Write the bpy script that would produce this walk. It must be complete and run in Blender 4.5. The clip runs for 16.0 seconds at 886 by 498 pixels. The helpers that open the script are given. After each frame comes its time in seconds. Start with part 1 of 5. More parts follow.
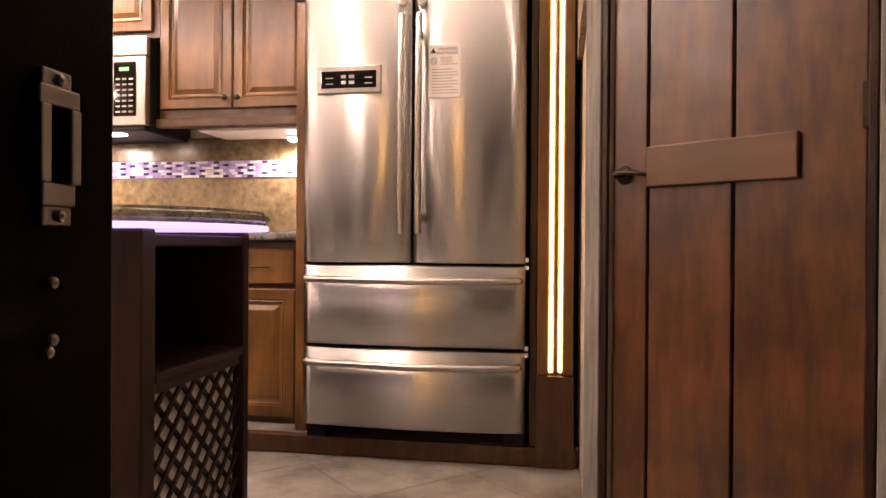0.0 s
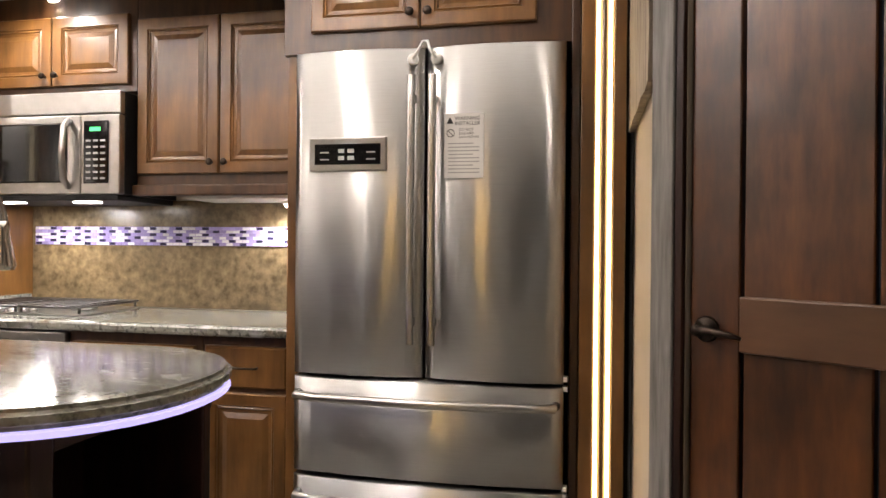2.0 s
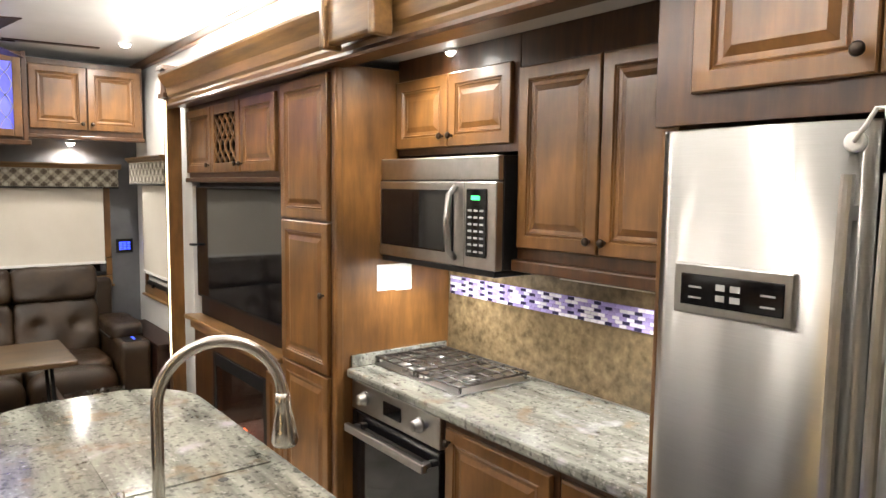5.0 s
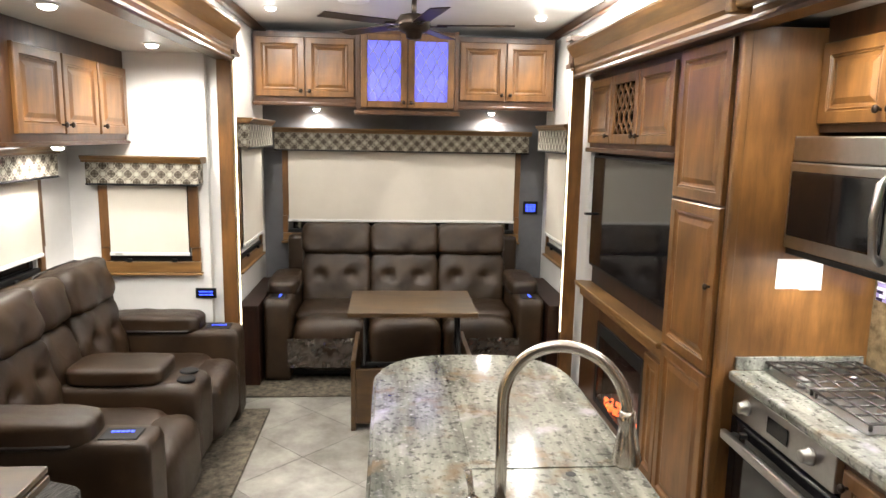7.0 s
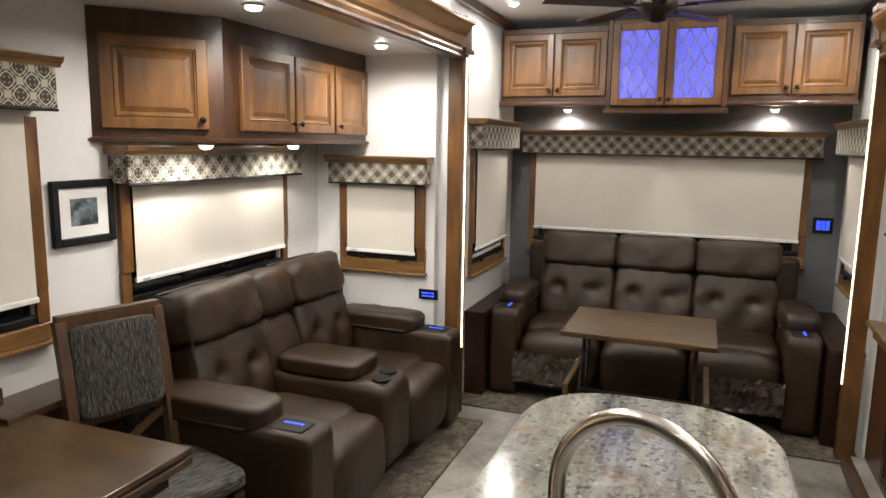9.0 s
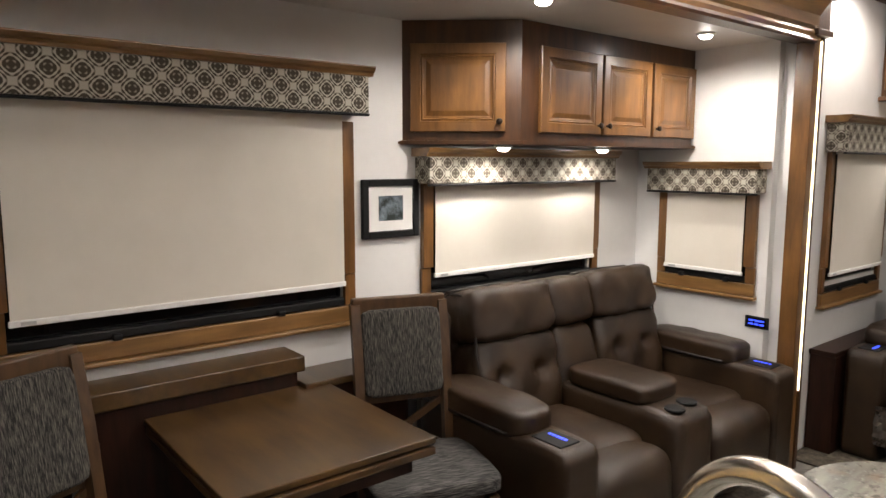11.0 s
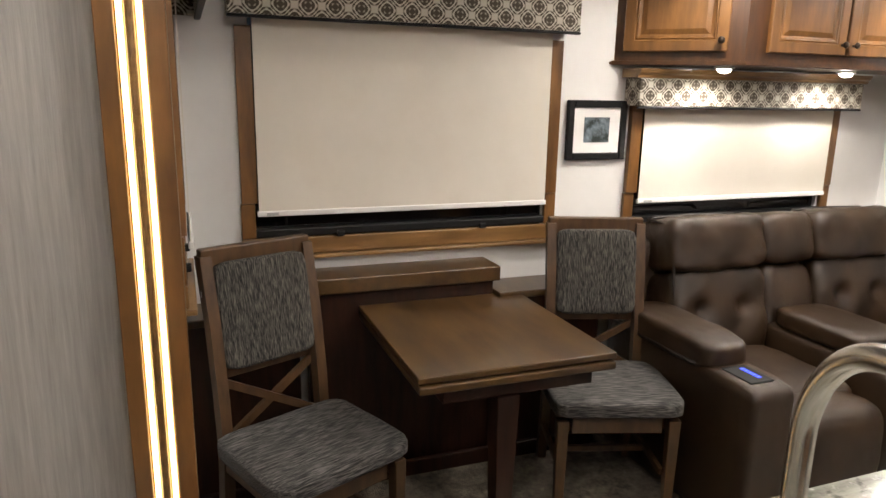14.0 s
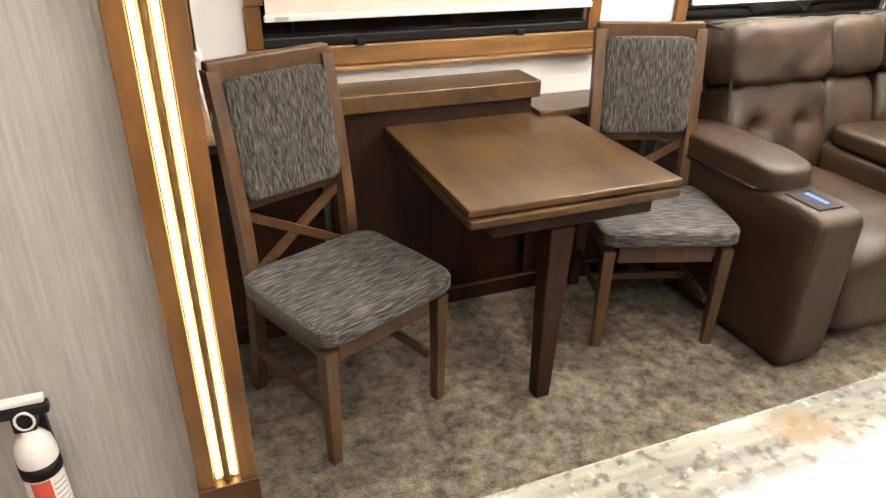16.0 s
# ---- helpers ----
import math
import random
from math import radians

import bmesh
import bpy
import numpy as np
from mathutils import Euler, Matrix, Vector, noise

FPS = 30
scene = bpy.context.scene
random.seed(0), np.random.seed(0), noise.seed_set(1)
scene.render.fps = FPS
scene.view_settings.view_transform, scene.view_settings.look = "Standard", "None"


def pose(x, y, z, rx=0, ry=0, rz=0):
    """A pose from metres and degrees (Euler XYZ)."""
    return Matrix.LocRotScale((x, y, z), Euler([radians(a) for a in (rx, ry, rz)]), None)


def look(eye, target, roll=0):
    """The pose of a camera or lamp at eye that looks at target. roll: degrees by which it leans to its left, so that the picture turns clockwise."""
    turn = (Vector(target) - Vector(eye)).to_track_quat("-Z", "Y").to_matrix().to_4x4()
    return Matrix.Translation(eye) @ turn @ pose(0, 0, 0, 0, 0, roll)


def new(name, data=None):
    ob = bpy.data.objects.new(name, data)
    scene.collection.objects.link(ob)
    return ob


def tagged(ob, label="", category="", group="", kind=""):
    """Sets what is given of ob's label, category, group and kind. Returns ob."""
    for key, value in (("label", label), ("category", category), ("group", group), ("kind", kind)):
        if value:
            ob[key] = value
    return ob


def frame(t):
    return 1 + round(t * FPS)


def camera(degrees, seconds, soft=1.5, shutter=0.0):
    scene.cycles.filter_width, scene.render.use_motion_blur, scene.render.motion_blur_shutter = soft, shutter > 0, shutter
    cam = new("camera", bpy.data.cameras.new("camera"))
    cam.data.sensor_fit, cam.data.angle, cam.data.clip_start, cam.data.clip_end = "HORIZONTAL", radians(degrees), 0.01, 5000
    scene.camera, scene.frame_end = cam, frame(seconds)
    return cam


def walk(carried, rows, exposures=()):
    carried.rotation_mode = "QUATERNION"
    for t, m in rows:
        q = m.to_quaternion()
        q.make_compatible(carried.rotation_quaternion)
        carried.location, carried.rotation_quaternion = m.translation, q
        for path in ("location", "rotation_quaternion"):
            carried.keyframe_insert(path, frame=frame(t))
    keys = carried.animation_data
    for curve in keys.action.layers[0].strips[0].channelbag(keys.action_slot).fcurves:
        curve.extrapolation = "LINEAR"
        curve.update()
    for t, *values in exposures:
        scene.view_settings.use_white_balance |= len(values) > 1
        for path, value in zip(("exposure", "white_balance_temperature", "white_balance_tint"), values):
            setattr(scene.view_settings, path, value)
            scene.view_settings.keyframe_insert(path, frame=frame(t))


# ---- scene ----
cam = camera(65.7, 16.0)
PATH = [
    (0, (-0.125, 0.194, 0.862), (-0.455, 2.167, 0.852), 0.4),
    (0.5, (-0.098, 0.336, 0.928), (-0.441, 2.306, 0.912), 0.3),
    (1, (-0.103, 0.457, 1.008), (-0.477, 2.422, 0.995), 0.4),
    (1.5, (-0.143, 0.576, 1.093), (-0.532, 2.538, 1.085), 0.5),
    (2, (-0.185, 0.689, 1.222), (-0.591, 2.648, 1.214), 0.5),
    (2.5, (-0.215, 0.77, 1.341), (-0.671, 2.717, 1.333), 0.3),
    (3, (-0.229, 0.883, 1.448), (-0.896, 2.768, 1.424), 0.2),
    (3.5, (-0.214, 1.016, 1.583), (-1.221, 2.743, 1.519), 0),
    (3.7, (-0.211, 1.054, 1.608), (-1.312, 2.721, 1.525), 0.4),
    (5.8, (-0.191, 1.648, 1.831), (-2.007, 2.447, 1.578), 1.1),
    (6, (-0.174, 1.64, 1.849), (-2.039, 2.306, 1.567), 1.2),
    (6.1, (-0.185, 1.636, 1.848), (-2.07, 2.237, 1.549), 0.9),
    (6.5, (-0.225, 1.643, 1.833), (-2.169, 1.99, 1.514), 1.3),
    (7, (-0.286, 1.637, 1.827), (-2.254, 1.793, 1.504), 1.1),
    (7.5, (-0.338, 1.704, 1.82), (-2.311, 1.669, 1.497), 0.8),
    (8, (-0.424, 1.86, 1.814), (-2.377, 1.571, 1.494), 0.6),
    (8.2, (-0.459, 1.909, 1.813), (-2.397, 1.532, 1.493), 0.9),
    (10.3, (-1.066, 2.216, 1.672), (-2.605, 0.965, 1.415), -0.3),
    (10.5, (-1.066, 2.233, 1.668), (-2.524, 0.887, 1.416), -0.2),
    (11, (-1.076, 2.254, 1.666), (-2.315, 0.704, 1.417), 0.1),
    (11.5, (-1.113, 2.255, 1.657), (-2.207, 0.599, 1.412), 0.1),
    (12, (-1.141, 2.25, 1.636), (-2.178, 0.556, 1.406), 0.1),
    (12.5, (-1.158, 2.263, 1.618), (-2.092, 0.512, 1.369), 0.4),
    (13, (-1.167, 2.273, 1.611), (-1.979, 0.473, 1.294), 0.6),
    (13.5, (-1.171, 2.27, 1.602), (-1.887, 0.439, 1.232), 0.7),
    (14, (-1.082, 2.378, 1.621), (-1.771, 0.555, 1.172), 1.1),
    (14.5, (-1.075, 2.321, 1.604), (-1.741, 0.52, 1.049), 1.2),
    (15, (-1.052, 2.206, 1.587), (-1.709, 0.452, 0.885), 1.3),
    (15.5, (-1.022, 2.11, 1.582), (-1.674, 0.412, 0.75), 1.4),
    (16, (-1.007, 2.073, 1.552), (-1.675, 0.441, 0.608), 1.2),
]
walk(cam, [(t, look(eye, target, roll)) for t, eye, target, roll in PATH], [(0, 0.55, 8600, 36), (1.5, 0.2, 6950, 18), (2.5, 0.15, 6550, 12), (3.7, 0.2, 6500, 10), (6, 0.4, 6400, 8), (7, 0.35, 6350, 8), (8, -0.05, 6300, 8), (10.5, -0.3, 6400, 11), (12.5, -0.3, 6500, 12), (13.5, -0.1, 6500, 12), (14.5, 0.3, 6500, 10), (16, 1.25, 6700, 10)])

# ---------------------------------------------------------------- world and light
world = bpy.data.worlds.new("world")
scene.world = world
world.use_nodes = True
world.node_tree.nodes["Background"].inputs[0].default_value = (0.75, 0.85, 1.0, 1)
world.node_tree.nodes["Background"].inputs[1].default_value = 0.012

LIGHT = 1.0
CEIL = 2.68      # main ceiling
SLIDE = 2.30     # ceiling inside the slide-outs
YL, YR = 0.56, 3.00      # long walls of the body
WB = -0.34       # back wall of the dinette slide
KB = 3.60        # back wall of the kitchen slide
XR = -6.30       # rear wall


def lamp(name, kind, loc, power, color=(1.0, 0.86, 0.70), size=0.06, aim=None, spot=110, size_y=None):
    d = bpy.data.lights.new(name, kind)
    d.energy, d.color = power * LIGHT, color
    if kind == "SPOT":
        d.spot_size, d.spot_blend, d.shadow_soft_size = radians(spot), 0.6, size
    elif kind == "AREA":
        d.shape = "RECTANGLE" if size_y else "DISK"
        d.size = size
        if size_y:
            d.size_y = size_y
    else:
        d.shadow_soft_size = size
    ob = new(name, d)
    ob.matrix_world = look(loc, aim or (loc[0], loc[1] + 0.0001, loc[2] - 1))
    return ob


WARM = (1.0, 0.92, 0.82)
COOL = (1.0, 0.96, 0.92)
PUCKS_MAIN = [(-5.24, 0.82), (-5.30, 2.70), (-3.4, 1.05), (-3.4, 2.45), (-1.5, 1.35), (-1.3, 2.45), (0.12, 1.72)]
PUCKS_LEFT = [(-3.10, 0.342), (-4.25, 0.345)]
PUCKS_KITCHEN = [(-2.46, 3.06), (-2.47, 3.30)]
UNDER_LEFT = [(-3.30, -0.08), (-4.02, -0.08)]
UNDER_REAR = [(-6.215, 1.02), (-6.215, 2.50)]

# ---------------------------------------------------------------- materials


def mat(name, c1, c2=None, rough=0.5, metal=0.0, scale=(1, 1, 1), n=6.0, detail=6.0, lo=0.3, hi=0.7, bump=0.0, bn=120.0, bscale=None,
        coat=0.0, rvar=0.0, spec=0.5, second=None, rand=0.0):
    m = bpy.data.materials.new(name)
    m.use_nodes = True
    nt = m.node_tree
    b = nt.nodes["Principled BSDF"]
    b.inputs["Roughness"].default_value, b.inputs["Metallic"].default_value = rough, metal
    b.inputs["Specular IOR Level"].default_value = spec
    b.inputs["Coat Weight"].default_value = coat
    b.inputs["Coat Roughness"].default_value = 0.12
    co = nt.nodes.new("ShaderNodeTexCoord")
    mp = nt.nodes.new("ShaderNodeMapping")
    mp.inputs["Scale"].default_value = scale
    nt.links.new(co.outputs["Object"], mp.inputs["Vector"])
    tex = nt.nodes.new("ShaderNodeTexNoise")
    tex.inputs["Scale"].default_value, tex.inputs["Detail"].default_value = n, detail
    tex.inputs["Roughness"].default_value = 0.62
    nt.links.new(mp.outputs["Vector"], tex.inputs["Vector"])
    ramp = nt.nodes.new("ShaderNodeValToRGB")
    ramp.color_ramp.elements[0].position, ramp.color_ramp.elements[1].position = lo, hi
    ramp.color_ramp.elements[0].color = (*c1, 1)
    ramp.color_ramp.elements[1].color = (*(c2 or c1), 1)
    nt.links.new(tex.outputs["Fac"], ramp.inputs["Fac"])
    col = ramp.outputs["Color"]
    if second:
        t2 = nt.nodes.new("ShaderNodeTexNoise")
        t2.inputs["Scale"].default_value, t2.inputs["Detail"].default_value = second[0], 3
        nt.links.new(co.outputs["Object"], t2.inputs["Vector"])
        r2 = nt.nodes.new("ShaderNodeMapRange")
        r2.inputs["From Min"].default_value, r2.inputs["From Max"].default_value = 0.3, 0.7
        r2.inputs["To Min"].default_value, r2.inputs["To Max"].default_value = 1 - second[1], 1 + second[1]
        nt.links.new(t2.outputs["Fac"], r2.inputs["Value"])
        mul = nt.nodes.new("ShaderNodeVectorMath")
        mul.operation = "SCALE"
        nt.links.new(col, mul.inputs[0])
        nt.links.new(r2.outputs["Result"], mul.inputs["Scale"])
        col = mul.outputs["Vector"]
    if rand:
        oi = nt.nodes.new("ShaderNodeObjectInfo")
        r3 = nt.nodes.new("ShaderNodeMapRange")
        r3.inputs["To Min"].default_value, r3.inputs["To Max"].default_value = 1 - rand, 1 + rand
        nt.links.new(oi.outputs["Random"], r3.inputs["Value"])
        mul = nt.nodes.new("ShaderNodeVectorMath")
        mul.operation = "SCALE"
        nt.links.new(col, mul.inputs[0])
        nt.links.new(r3.outputs["Result"], mul.inputs["Scale"])
        col = mul.outputs["Vector"]
    nt.links.new(col, b.inputs["Base Color"])
    if rvar:
        rr = nt.nodes.new("ShaderNodeMapRange")
        rr.inputs["To Min"].default_value, rr.inputs["To Max"].default_value = rough - rvar, rough + rvar
        nt.links.new(tex.outputs["Fac"], rr.inputs["Value"])
        nt.links.new(rr.outputs["Result"], b.inputs["Roughness"])
    if bump:
        mp2 = nt.nodes.new("ShaderNodeMapping")
        mp2.inputs["Scale"].default_value = bscale or scale
        nt.links.new(co.outputs["Object"], mp2.inputs["Vector"])
        tb = nt.nodes.new("ShaderNodeTexNoise")
        tb.inputs["Scale"].default_value, tb.inputs["Detail"].default_value = bn, 4
        nt.links.new(mp2.outputs["Vector"], tb.inputs["Vector"])
        bp = nt.nodes.new("ShaderNodeBump")
        bp.inputs["Strength"].default_value, bp.inputs["Distance"].default_value = bump, 0.01
        nt.links.new(tb.outputs["Fac"], bp.inputs["Height"])
        nt.links.new(bp.outputs["Normal"], b.inputs["Normal"])
    return m


def glow(name, color, strength):
    m = bpy.data.materials.new(name)
    m.use_nodes = True
    b = m.node_tree.nodes["Principled BSDF"]
    b.inputs["Base Color"].default_value = (*color, 1)
    b.inputs["Emission Color"].default_value = (*color, 1)
    b.inputs["Emission Strength"].default_value = strength
    return m


WOOD = mat("cabinet_wood", (0.058, 0.0235, 0.0065), (0.215, 0.100, 0.028), 0.34, scale=(5, 5, 0.8), n=3.2, lo=0.22, hi=0.78, bump=0.03, bn=40, second=(3.2, 0.42), coat=0.15)
WOODH = mat("moulding_wood", (0.105, 0.052, 0.017), (0.25, 0.135, 0.046), 0.32, scale=(1, 9, 9), n=3.2, lo=0.25, hi=0.75, bump=0.03, bn=40, second=(2.2, 0.2), coat=0.2)
WOODY = mat("moulding_wood_along_y", (0.09, 0.042, 0.016), (0.2, 0.1, 0.04), 0.34, scale=(9, 1, 9), n=3.2, lo=0.25, hi=0.75, bump=0.03, bn=40, second=(2.2, 0.2), coat=0.2)
FRAMEW = mat("face_frame_wood", (0.030, 0.0115, 0.0036), (0.084, 0.034, 0.0105), 0.36, scale=(8, 8, 1), n=3, second=(2, 0.2), bump=0.03, bn=40, coat=0.15)
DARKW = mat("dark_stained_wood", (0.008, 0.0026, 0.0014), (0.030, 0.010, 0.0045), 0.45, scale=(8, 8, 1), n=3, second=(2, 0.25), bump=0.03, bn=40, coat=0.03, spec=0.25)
BLACKF = mat("black_door_frame_paint", (0.0012, 0.0012, 0.0015), (0.0025, 0.0025, 0.003), 0.5, n=40, bump=0.04, bn=300, spec=0.05)
DOORW = mat("bath_door_wood", (0.026, 0.0072, 0.0019), (0.122, 0.040, 0.010), 0.36, scale=(6, 6, 1.1), n=4.0, detail=9, lo=0.25, hi=0.75, second=(5.0, 0.5), bump=0.03, bn=50, coat=0.12)
DOORR = mat("bath_door_rail_wood", (0.08, 0.034, 0.014), (0.135, 0.06, 0.025), 0.4, scale=(1.2, 5, 5), n=2.6, second=(3.0, 0.2), bump=0.03, bn=50)
TABLEW = mat("table_wood", (0.026, 0.0125, 0.0034), (0.085, 0.044, 0.0125), 0.33, scale=(6, 1.4, 6), n=2.2, second=(2.6, 0.25), bump=0.015, bn=40, coat=0.25)
CHAIRW = mat("chair_wood", (0.034, 0.0165, 0.0068), (0.088, 0.045, 0.0175), 0.42, scale=(7, 7, 1.4), n=3, second=(3, 0.2), bump=0.03, bn=40)
WHITEW = mat("white_wall_panel", (0.66, 0.655, 0.645), (0.74, 0.735, 0.725), 0.55, n=3, bump=0.04, bn=160)
GREYW = mat("grey_grasscloth_wall", (0.33, 0.32, 0.305), (0.47, 0.46, 0.44), 0.6, scale=(26, 26, 1.2), n=4, bump=0.12, bn=14, second=(2, 0.05))
BEIGEW = mat("beige_wall_panel", (0.33, 0.275, 0.215), (0.39, 0.33, 0.265), 0.6, n=3, bump=0.03, bn=150)
GREYTRIM = mat("grey_wood_trim", (0.1, 0.092, 0.084), (0.25, 0.235, 0.22), 0.6, scale=(14, 14, 0.9), n=5, bump=0.1, bn=30)
ACCENT = mat("charcoal_wall_panel", (0.075, 0.075, 0.082), (0.115, 0.115, 0.124), 0.6, n=4, bump=0.06, bn=140)
CEILM = mat("ceiling_panel", (0.60, 0.585, 0.555), (0.68, 0.665, 0.635), 0.42, n=3, bump=0.02, bn=160)
STEEL = mat("brushed_stainless_steel", (0.40, 0.40, 0.39), (0.52, 0.515, 0.505), 0.29, 1.0, scale=(2, 2, 320), n=4, lo=0.2, hi=0.8, bump=0.35, bn=2.2, bscale=(3.0, 3.0, 0.45))
_b = STEEL.node_tree.nodes["Principled BSDF"]
_b.inputs["Anisotropic"].default_value, _b.inputs["Anisotropic Rotation"].default_value = 1.0, 0.25
_t = STEEL.node_tree.nodes.new("ShaderNodeTangent")
_t.direction_type, _t.axis = "RADIAL", "Z"
STEEL.node_tree.links.new(_t.outputs[0], _b.inputs["Tangent"])
CHROME = mat("brushed_nickel", (0.56, 0.53, 0.49), (0.62, 0.59, 0.55), 0.24, 1.0, n=20)
STEELP = mat("satin_steel_trim", (0.44, 0.435, 0.42), (0.53, 0.52, 0.505), 0.28, 1.0, n=20)
BRONZE = mat("dark_bronze", (0.035, 0.026, 0.020), (0.06, 0.045, 0.035), 0.35, 0.9, n=30)
BLACKG = mat("black_glass", (0.004, 0.004, 0.005), (0.006, 0.006, 0.007), 0.06, spec=0.6)
BLACKP = mat("black_plastic", (0.004, 0.004, 0.0045), (0.009, 0.009, 0.0095), 0.5, n=60, bump=0.05, bn=400, spec=0.25)
IRON = mat("cast_iron", (0.012, 0.009, 0.007), (0.03, 0.022, 0.017), 0.42, 0.0, n=40, bump=0.2, bn=300)
LEATHER = mat("brown_leather", (0.0145, 0.0074, 0.0032), (0.037, 0.0205, 0.0098), 0.35, n=5, second=(6, 0.22), bump=0.3, bn=320, spec=0.42)
LEATHD = mat("dark_piping", (0.006, 0.004, 0.003), (0.012, 0.008, 0.006), 0.5, n=20)
CREAM = mat("cream_blind_fabric", (0.63, 0.59, 0.52), (0.68, 0.64, 0.57), 0.8, n=4, bump=0.06, bn=500, second=(1.2, 0.03))
WHITEP = mat("white_plastic", (0.72, 0.71, 0.69), (0.78, 0.77, 0.75), 0.4, n=20)
PAPER = mat("white_paper", (0.74, 0.73, 0.71), (0.79, 0.78, 0.76), 0.7, n=8)
INK = mat("black_ink", (0.02, 0.02, 0.02), (0.03, 0.03, 0.03), 0.7)
GREYINK = mat("grey_ink", (0.36, 0.36, 0.36), (0.42, 0.42, 0.42), 0.7)
CARPET = mat("tan_carpet", (0.038, 0.031, 0.023), (0.19, 0.158, 0.114), 0.95, n=26, detail=10, lo=0.34, hi=0.70, bump=1.0, bn=150, second=(4.0, 0.34))
GRASSRUG = mat("woven_mat", (0.16, 0.13, 0.09), (0.27, 0.22, 0.15), 0.95, n=30, bump=0.8, bn=220)
TILE = mat("stone_vinyl_tile", (0.085, 0.075, 0.060), (0.40, 0.385, 0.35), 0.38, n=3.4, detail=11, lo=0.28, hi=0.68, bump=0.05, bn=30, second=(1.6, 0.2), rand=0.15)
GROUT = mat("tile_joint", (0.36, 0.34, 0.31), (0.46, 0.44, 0.40), 0.7, n=30)
BACKSPL = mat("brown_stone_backsplash", (0.060, 0.040, 0.019), (0.195, 0.145, 0.080), 0.26, n=24, detail=10, lo=0.3, hi=0.7, bump=0.06, bn=90, second=(3, 0.25), coat=0.2)
TILEL = mat("mosaic_light", (0.62, 0.60, 0.68), (0.80, 0.79, 0.84), 0.12, n=12, rand=0.2)
TILEP = mat("mosaic_lilac", (0.25, 0.20, 0.48), (0.42, 0.36, 0.66), 0.12, n=12, rand=0.2)
TILED = mat("mosaic_dark", (0.012, 0.010, 0.035), (0.04, 0.035, 0.09), 0.10, n=12)
FABRIC = mat("charcoal_woven_fabric", (0.006, 0.0055, 0.005), (0.125, 0.113, 0.096), 0.95, scale=(18, 18, 1.5), n=20, detail=3, lo=0.42, hi=0.70, bump=0.35, bn=22, bscale=(11, 11, 1.2))
FABRICS = mat("charcoal_woven_seat_fabric", (0.01, 0.0095, 0.0095), (0.165, 0.155, 0.145), 0.95, scale=(0.8, 14, 14), n=20, detail=3, lo=0.42, hi=0.70, bump=0.35, bn=22, bscale=(1.2, 11, 11))
GLASSM = bpy.data.materials.new("clear_glass")
GLASSM.use_nodes = True
GLASSM.node_tree.nodes["Principled BSDF"].inputs["Transmission Weight"].default_value = 1.0
GLASSM.node_tree.nodes["Principled BSDF"].inputs["Roughness"].default_value = 0.03
LED = glow("warm_led_strip", (1.0, 0.66, 0.24), 8.0)
LEDC = glow("cream_led_strip", (1.0, 0.84, 0.55), 5.0)
LEDW = glow("white_led_strip", (1.0, 0.93, 0.80), 9.0)
PUCK = glow("led_puck_lens", (1.0, 0.95, 0.86), 40.0)
BLUE = glow("blue_display", (0.04, 0.08, 1.0), 2.2)
VIOLET = glow("violet_lit_glass", (0.13, 0.14, 0.80), 0.62)
GREEN = glow("green_clock_digits", (0.05, 0.8, 0.2), 1.6)
EMBER = glow("ember_glow", (1.0, 0.13, 0.02), 2.6)


def granite():
    m = mat("granite_laminate", (0.060, 0.062, 0.052), (0.315, 0.315, 0.275), 0.12, scale=(0.55, 3.0, 2.2), n=5.0, detail=12, lo=0.30, hi=0.68, second=(1.5, 0.15))
    nt = m.node_tree
    b = nt.nodes["Principled BSDF"]
    src = b.inputs["Base Color"].links[0].from_socket
    co = nt.nodes["Texture Coordinate"] if "Texture Coordinate" in nt.nodes else nt.nodes.new("ShaderNodeTexCoord")
    for sc, lo, hi, c in ((55, 0.53, 0.66, (0.030, 0.030, 0.027)), (60, 0.60, 0.74, (0.44, 0.43, 0.41)), (9, 0.57, 0.70, (0.17, 0.120, 0.070)), (7, 0.60, 0.72, (0.42, 0.40, 0.44))):
        t = nt.nodes.new("ShaderNodeTexNoise")
        t.inputs["Scale"].default_value, t.inputs["Detail"].default_value = sc, 5
        nt.links.new(co.outputs["Object"], t.inputs["Vector"])
        r = nt.nodes.new("ShaderNodeMapRange")
        r.inputs["From Min"].default_value, r.inputs["From Max"].default_value = lo, hi
        r.inputs["To Max"].default_value = 0.7
        nt.links.new(t.outputs["Fac"], r.inputs["Value"])
        mx = nt.nodes.new("ShaderNodeMix")
        mx.data_type = "RGBA"
        mx.inputs[7].default_value = (*c, 1)
        nt.links.new(r.outputs["Result"], mx.inputs[0])
        nt.links.new(src, mx.inputs[6])
        src = mx.outputs[2]
    nt.links.new(src, b.inputs["Base Color"])
    return m


